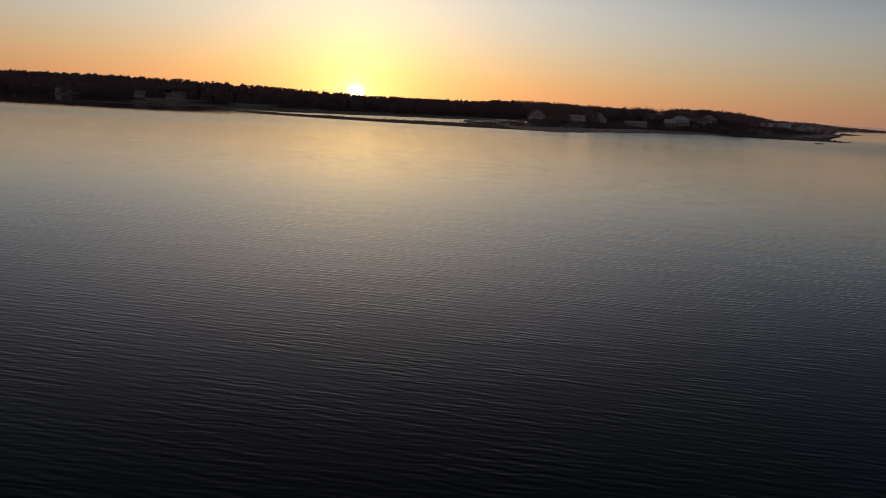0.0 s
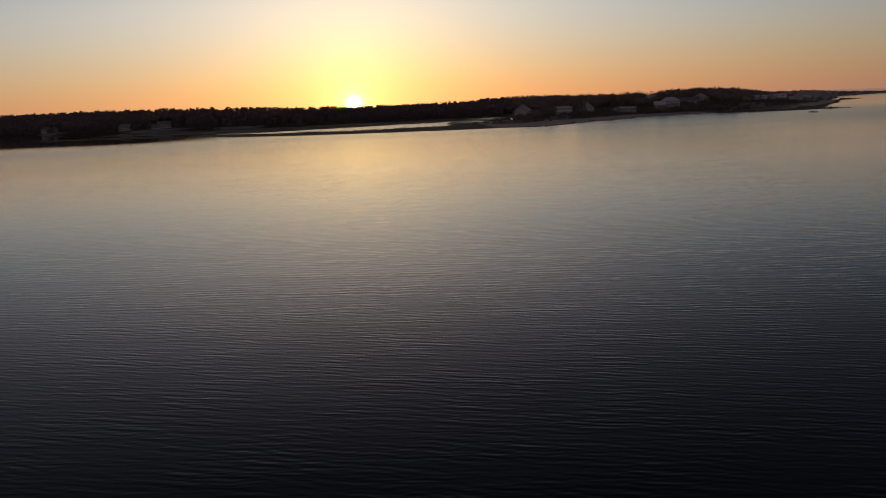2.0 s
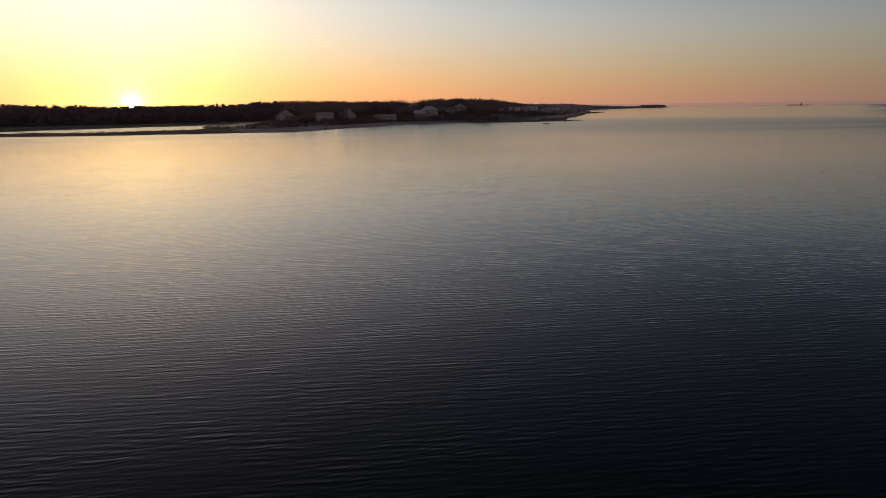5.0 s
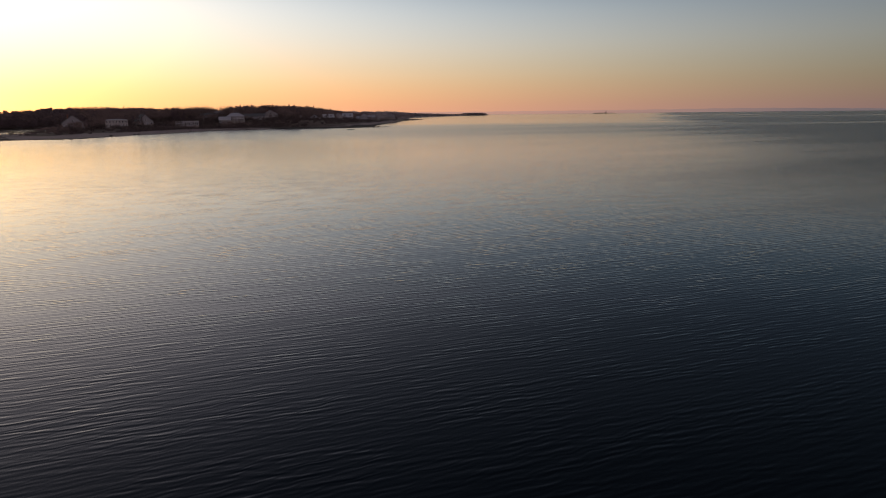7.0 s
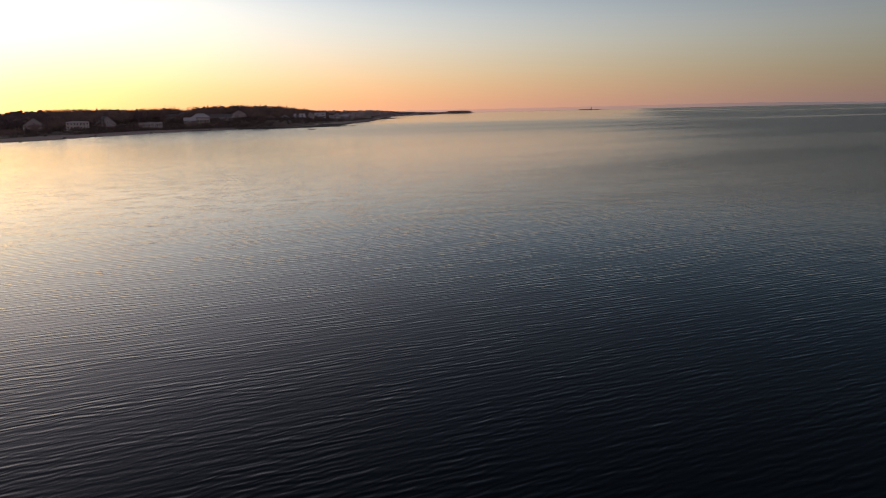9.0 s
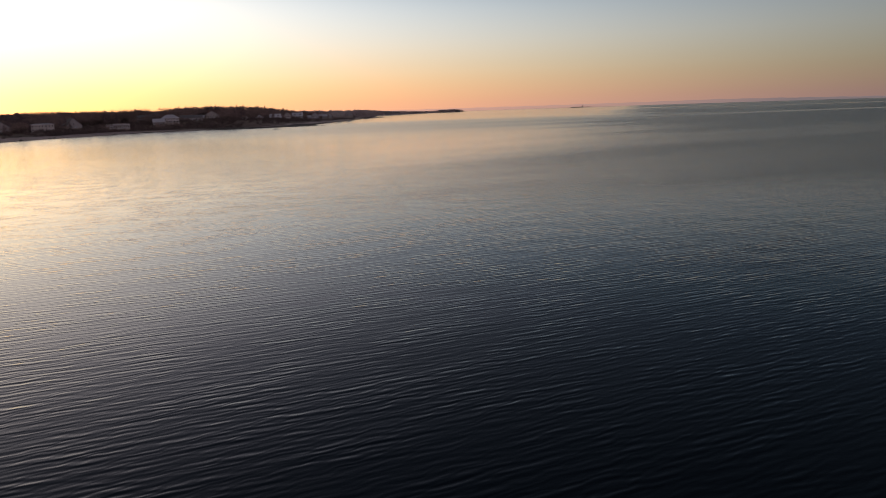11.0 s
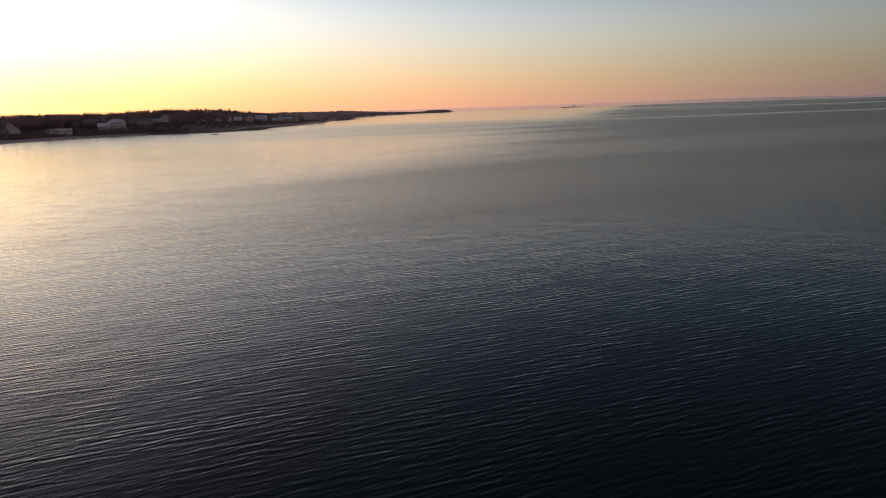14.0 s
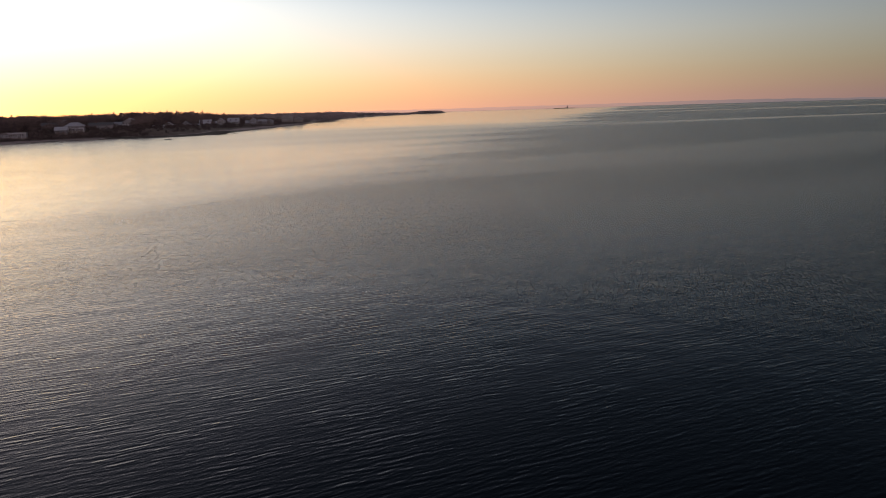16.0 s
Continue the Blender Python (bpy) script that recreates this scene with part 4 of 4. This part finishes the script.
def plant_headland():
    rng = np.random.default_rng(3)
    x, y = scatter(rng, 14000, (115, 520), (880, 1210))
    sd = inland(HEADLAND, x, y)
    depth = np.interp(x, [110, 200, 300, 450, 860], [45, 78, 70, 95, 30])
    far = np.interp(x, [110, 300, 600, 860], [260, 240, 230, 120])
    ok = (sd > depth) & (sd < far) & clear_of_houses(x, y)
    x, y, sd = x[ok], y[ok], sd[ok]
    places, gz = [], ground_zs(x, y) - 0.2
    for i in range(len(x)):
        kind = rng.choice([0, 1, 2], p=[0.88, 0.09, 0.03])
        h = rng.uniform(11.0, 17.0) if kind == 0 else rng.uniform(9, 17.0)
        if kind == 0 and (sd[i] > 130 or x[i] > 480):
            kind = 5
        h *= np.interp(sd[i], [70, 130], [0.42, 1.0]) if x[i] > 330 else np.interp(sd[i], [70, 110], [0.6, 1.0])
        h *= np.interp(x[i], [110, 150, 190, 240, 330, 390, 450, 520, 700, 860], [0.5, 0.95, 1.25, 1.18, 0.9, 1.1, 1.15, 1.25, 1.2, 0.5])
        places.append((x[i], y[i], gz[i], h, kind, int(rng.integers(4))))
    grove("headland_woods", places, "bare and evergreen trees massed behind the beach houses")
    # scrub on the bank and round the houses
    x, y = scatter(rng, 7600, (70, 520), (860, 1180))
    sd = inland(HEADLAND, x, y)
    ok = (sd > np.interp(x, [70, 110, 170, 330, 385, 500, 860], [22, 34, 36, 34, 42, 38, 26])) & (sd < 170) & clear_of_houses(x, y, 1.0, 9.0)
    ok &= (x > 132) | ((y > 560) & (y < 640) & (x > 0) & (rng.uniform(size=len(x)) < 0.4))
    places = [(a, c, g - 0.1, rng.uniform(1.2, 2.6) + (1.2 if a > 200 else 0.0) * rng.uniform(0, 1), 3, int(rng.integers(4))) for a, c, g in zip(x[ok], y[ok], ground_zs(x[ok], y[ok]))]
    x, y = scatter(rng, 4200, (130, 600), (860, 1180))
    sd = inland(HEADLAND, x, y)
    ok = (sd > np.interp(x, [130, 200, 300, 450, 860], [60, 78, 70, 95, 30])) & (sd < 190) & clear_of_houses(x, y, 1.0, 13.0)
    places += [(a, c, g - 0.1, rng.uniform(2.5, 5.0), 3, int(rng.integers(4))) for a, c, g in zip(x[ok], y[ok], ground_zs(x[ok], y[ok]))]
    for _ in range(60):
        a, c = rng.uniform(116, 137), rng.uniform(690, 716)
        places.append((a, c, ground_z(a, c) - 0.1, rng.uniform(1.0, 2.3), 3, int(rng.integers(4))))
    for _ in range(46):
        k = rng.uniform(0, 1)
        a, c = -70 + 135 * k, np.interp(-70 + 135 * k, [-70, -33, 13, 66], [606, 590, 586, 610])
        places.append((a, c, ground_z(a, c) - 0.1, rng.uniform(0.7, 1.6), 3, int(rng.integers(4))))
    # dense low thicket on the slope between the houses and the beach
    x, y = scatter(rng, 2600, (180, 560), (372, 860))
    sd = inland(HEADLAND, x, y)
    ok = (sd > 34) & (sd < 84) & clear_of_houses(x, y, 0.5, 8.0)
    places += [(a, c, g - 0.1, rng.uniform(1.3, 3.0), 3, int(rng.integers(4))) for a, c, g in zip(x[ok][:900], y[ok][:900], ground_zs(x[ok][:900], y[ok][:900]))]
    # small bare garden trees round the houses
    for h in HOUSES:
        if h["x"] < 200 or h["x"] > 900:
            continue
        d = towards_camera(h["x"], h["y"])
        for _ in range(7 if h["x"] < 340 else 2):
            v, u = rng.uniform(-0.75, 0.75) * h["w"], h["d"] / 2 + rng.uniform(5, 34)
            a, c = h["x"] + d[0] * u - d[1] * v, h["y"] + d[1] * u + d[0] * v
            if inland(HEADLAND, [a], [c])[0] > 32:
                places.append((a, c, ground_z(a, c) - 0.1, rng.uniform(4.0, 7.5), int(rng.choice([0, 0, 0, 2])), int(rng.integers(4))))
    for h in HOUSES:
        if h["x"] < 240 or h["x"] > 900:
            continue
        d = towards_camera(h["x"], h["y"])
        if h["x"] > 400:
            for side in (-1, 1, -1, 1):
                v, u = side * (h["w"] / 2 + rng.uniform(1.5, 4.0)), rng.uniform(-2, 6)
                a, c = h["x"] + d[0] * u - d[1] * v, h["y"] + d[1] * u + d[0] * v
                places.append((a, c, ground_z(a, c) - 0.1, rng.uniform(4.5, 9.0), int(rng.choice([0, 0, 4])), int(rng.integers(4))))
        for _ in range(9 if h["x"] < 380 else 5):
            v, u = rng.uniform(-0.62, 0.62) * h["w"], h["d"] / 2 + rng.uniform(4.5, 16)
            a, c = h["x"] + d[0] * u - d[1] * v, h["y"] + d[1] * u + d[0] * v
            places.append((a, c, ground_z(a, c) - 0.1, rng.uniform(1.4, 2.8), 3, int(rng.integers(4))))
    grove("bank_scrub", places, "low brown scrub along the bank above the beach", "scrub")


def plant_mainland():
    rng = np.random.default_rng(8)
    x, y = scatter(rng, 66000, (-800, 930), (600, 1560))
    sd = inland(MAINLAND, x, y)
    ok = (sd > 10) & (sd < 105) & clear_of_houses(x, y, 1.0, 14.0)
    for ax, ay, rx, ry in LAWNS:
        ok &= ((x - ax) / rx) ** 2 + ((y - ay) / ry) ** 2 > 1
    x, y, sd = x[ok][:5900], y[ok][:5900], sd[ok][:5900]
    places = []
    for i, (a, c, g, s) in enumerate(zip(x, y, ground_zs(x, y), sd)):
        if i % 4 == 3:
            places.append((a, c, g - 0.2, rng.uniform(3.5, 7.0), 3, int(rng.integers(4))))
            continue
        kind = rng.choice([5, 1, 4], p=[0.16, 0.10, 0.74] if a < 230 else [0.88, 0.04, 0.08])
        places.append((a, c, g - 0.2, rng.uniform(13.5, 18.2) * float(np.interp(a, [-260, -100, 220, 290], [1.0, 0.95, 0.95, 1.0])) * (0.8 if s < 20 else 1.0), kind, int(rng.integers(4))))
    grove("mainland_woods", places, "dense dark pine woods along the bay shore")


def plant_far():
    rng = np.random.default_rng(9)
    x, y = scatter(rng, 13000, (560, 1310), (2050, 2450))
    sd = inland(COAST, x, y)
    ok = (sd > 12) & (sd < np.where(x < 1000, 190, 120)) & clear_of_houses(x, y, 4.0, 60.0)
    places = [(a, c, g - 0.2, float(np.interp(a, [560, 850, 980, 1150, 1350, 1500, 2000], [12, 11, 11, 12, 12, 9, 5])) * rng.uniform(0.75, 1.1), 3 if rng.uniform() < 0.65 else 4, int(rng.integers(4)))
              for a, c, g in zip(x[ok][:2300], y[ok][:2300], ground_zs(x[ok][:2300], y[ok][:2300]))]
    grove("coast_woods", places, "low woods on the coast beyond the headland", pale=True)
    x, y = scatter(rng, 1600, (1900, 2320), (2300, 2650))
    sd = inland(ISLE, x, y)
    ok = (sd > 9)
    places = [(a, c, 1.2, float(np.interp(a, [1940, 2000, 2060, 2190, 2250], [4, 8, 11, 10, 5])) * rng.uniform(0.7, 1.1), 4, int(rng.integers(4)))
              for a, c in zip(x[ok][:330], y[ok][:330])]
    grove("isle_woods", places, "haze-tinted trees covering a low far island", pale=True)


plant_headland()
plant_mainland()
plant_far()


def skyline_trees():
    """Taller single trees that stand out of the headland woods."""
    rng = np.random.default_rng(21)
    base = {}
    for kind, h, name, label in ((0, 15.5, "bare_tree", "tall leafless tree with a wide twiggy crown"),
                                 (1, 16.0, "pine_tree", "tall dark pine standing above the woods"),
                                 (2, 15.0, "cedar_tree", "dark conical evergreen standing above the woods")):
        f, mat = KINDS[kind]
        (wv, wt), (cv, ct) = f(50 + kind, h)
        thing = new(name)
        thing.empty_display_size = 0.5
        tagged(thing, label, "tree", "trees on the headland skyline")
        hang("trunk", tri_mesh("trunk", wv, wt, [M_BARK]), thing, "grey trunk and limbs")
        hang("crown", tri_mesh("crown", cv, ct, [mat]), thing, "ragged dark crown")
        base[kind] = [thing, False]
    spots = [(1, 207, 688, 0.72), (2, 211, 691, 0.66), (1, 203, 690, 0.6), (0, 316, 745, 1.12), (0, 330, 742, 0.9), (0, 232, 736, 0.95), (1, 222, 735, 0.9), (2, 262, 728, 0.9), (1, 251, 725, 1.0), (0, 283, 735, 0.9),
             (0, 203, 752, 0.95), (0, 212, 758, 0.9), (0, 392, 850, 1.0), (0, 405, 855, 0.95), (0, 430, 866, 0.95), (0, 455, 885, 1.0), (0, 480, 905, 1.0),
             (0, 505, 925, 0.95), (0, 530, 950, 0.95), (0, 560, 965, 1.0), (0, 600, 985, 0.95), (0, 640, 1010, 0.9), (0, 300, 790, 0.95), (2, 273, 800, 0.9),
             (1, 345, 800, 0.95), (0, 362, 815, 0.95), (1, 242, 760, 0.95), (2, 296, 770, 0.85)]
    for kind, x, y, s in spots:
        m = pose(x, y, ground_z(x, y) - 0.1, 0, 0, rng.uniform(0, 360))
        thing, used = base[kind]
        ob = copy_thing(thing, m) if used else thing
        if not used:
            thing.matrix_basis = m
            base[kind][1] = True
        ob.scale = (s, s, s)


skyline_trees()


# ---------- rocks ----------
def boulder(x, y, z, size, flat, seed, label, group=""):
    rng = random.Random(seed)
    bm = bmesh.new()
    bmesh.ops.create_icosphere(bm, subdivisions=3, radius=1.0)
    off = Vector((rng.uniform(-9, 9), rng.uniform(-9, 9), rng.uniform(-9, 9)))
    for v in bm.verts:
        k = 1 + 0.35 * noise.noise(v.co * 1.1 + off) + 0.14 * noise.noise(v.co * 3.2 + off)
        v.co = Vector((v.co.x * k * size, v.co.y * k * size * 0.75, v.co.z * k * size * flat))
    me = bpy.data.meshes.new("boulder")
    bm.to_mesh(me)
    bm.free()
    me.materials.append(M_ROCK)
    ob = new("boulder", me)
    ob.matrix_basis = pose(x, y, z, 0, 0, rng.uniform(0, 360))
    return tagged(ob, label, "rock", group)


for k, (x, y, s, fl) in enumerate([(429, 629, 2.4, 0.6), (434, 635, 1.5, 0.5), (419, 624, 1.6, 0.45), (424, 628, 1.2, 0.5), (410, 620, 1.0, 0.4), (440, 645, 1.3, 0.4),
                                   (842, 1180, 5.0, 0.5), (850, 1188, 3.2, 0.5), (833, 1168, 4.2, 0.55), (872, 1200, 2.6, 0.4), (884, 1208, 2.2, 0.4), (822, 1158, 3.4, 0.5),
                                   (448, 628, 1.6, 0.25)]):
    boulder(x, y, s * fl * 0.15, s, fl, k, "dark weedy boulder at the tip of the beach" if y < 1000 else "dark rock trailing off the far point", "rocks off the points")
for k in range(14):
    rr = random.Random(300 + k)
    a = k / 13
    boulder(426 + 21 * a + rr.uniform(-1.5, 1.5), 628 + 5 * math.sin(3 * a) + rr.uniform(-3, 3), 0.1, rr.uniform(0.9, 2.3) * (1.1 - 0.5 * a), rr.uniform(0.45, 0.8), 300 + k,
            "dark weedy boulder at the tip of the beach", "rocks off the points")
for k in range(15):
    rr = random.Random(340 + k)
    a = k / 14
    boulder(846 + 70 * a + rr.uniform(-2, 2), 1184 + 48 * a + rr.uniform(-3, 3), 0.1, rr.uniform(1.6, 4.2) * (1.1 - 0.6 * a), rr.uniform(0.35, 0.6), 340 + k,
            "dark rock trailing off the far point", "rocks off the points")
boulder(352, 541, 0.0, 4.2, 0.16, 40, "low flat rock just breaking the water surface")
for k, (x, y) in enumerate([(116, 486), (172, 558), (176, 562), (206, 592), (234, 620), (150, 534), (268, 648), (300, 656)]):
    boulder(x, y, 0.12, 1.1 + 0.25 * (k % 3), 0.6, 60 + k, "small dark boulder lying at the water's edge", "boulders along the waterline")


# ---------- footbridge over the lagoon mouth ----------
def footbridge():
    a, b = Vector((75, 674, 0)), Vector((128, 710, 0))
    span = (b - a).length
    thing = new("footbridge")
    thing.matrix_basis = Matrix.Translation(a) @ Matrix.Rotation(math.atan2(b.y - a.y, b.x - a.x), 4, "Z")
    tagged(thing, "long low timber footbridge on posts across the lagoon mouth", "bridge")
    n = 24
    part("deck", box(0, -0.9, 1.25, span, 0.9, 1.62, 0.03), M_WOOD, thing, "weathered plank deck")
    post = bpy.data.meshes.new("post")
    bm = box(-0.18, -0.18, -0.8, 0.18, 0.18, 2.75, 0.03)
    bm.to_mesh(post)
    bm.free()
    post.materials.append(M_WOOD)
    for i in range(n + 1):
        for side in (-0.85, 0.85):
            hang("post", post, thing, "", pose(0.2 + (span - 0.4) * i / n, side, 0))
    for side in (-0.95, 0.95):
        for z in (2.0, 2.5):
            part("rail", box(0, side - 0.07, z, span, side + 0.07, z + 0.2, 0.02), M_WOOD, thing)
    part("abutment", box(-3, -2.2, -0.5, 9, 2.2, 1.3, 0.15), M_STONE, thing, "dark stone abutment")


footbridge()


# ---------- beacon on the islet ----------
def beacon():
    thing = new("beacon")
    thing.matrix_basis = pose(3178, 2662, 1.0)
    tagged(thing, "slim pale beacon tower on a bare rocky islet", "beacon")
    bm = bmesh.new()
    bmesh.ops.create_cone(bm, cap_ends=True, segments=16, radius1=2.6, radius2=1.6, depth=11, matrix=Matrix.Translation((0, 0, 5.5)))
    part("tower", bm, M_GREY, thing)
    bm = bmesh.new()
    bmesh.ops.create_cone(bm, cap_ends=True, segments=16, radius1=2.3, radius2=2.3, depth=0.4, matrix=Matrix.Translation((0, 0, 11.2)))
    part("gallery", bm, M_STONE, thing)
    bm = bmesh.new()
    bmesh.ops.create_cone(bm, cap_ends=True, segments=12, radius1=1.2, radius2=1.1, depth=2.0, matrix=Matrix.Translation((0, 0, 12.4)))
    part("lantern", bm, M_GLASS, thing)
    bm = bmesh.new()
    bmesh.ops.create_cone(bm, cap_ends=True, segments=12, radius1=1.5, radius2=0.1, depth=1.2, matrix=Matrix.Translation((0, 0, 14.0)))
    part("cap", bm, M_ROOF, thing)
    part("keeper_hut", box(-14, -3, 0, -6, 3, 3.6, 0.2), M_STONE, thing, "low stone hut")


beacon()
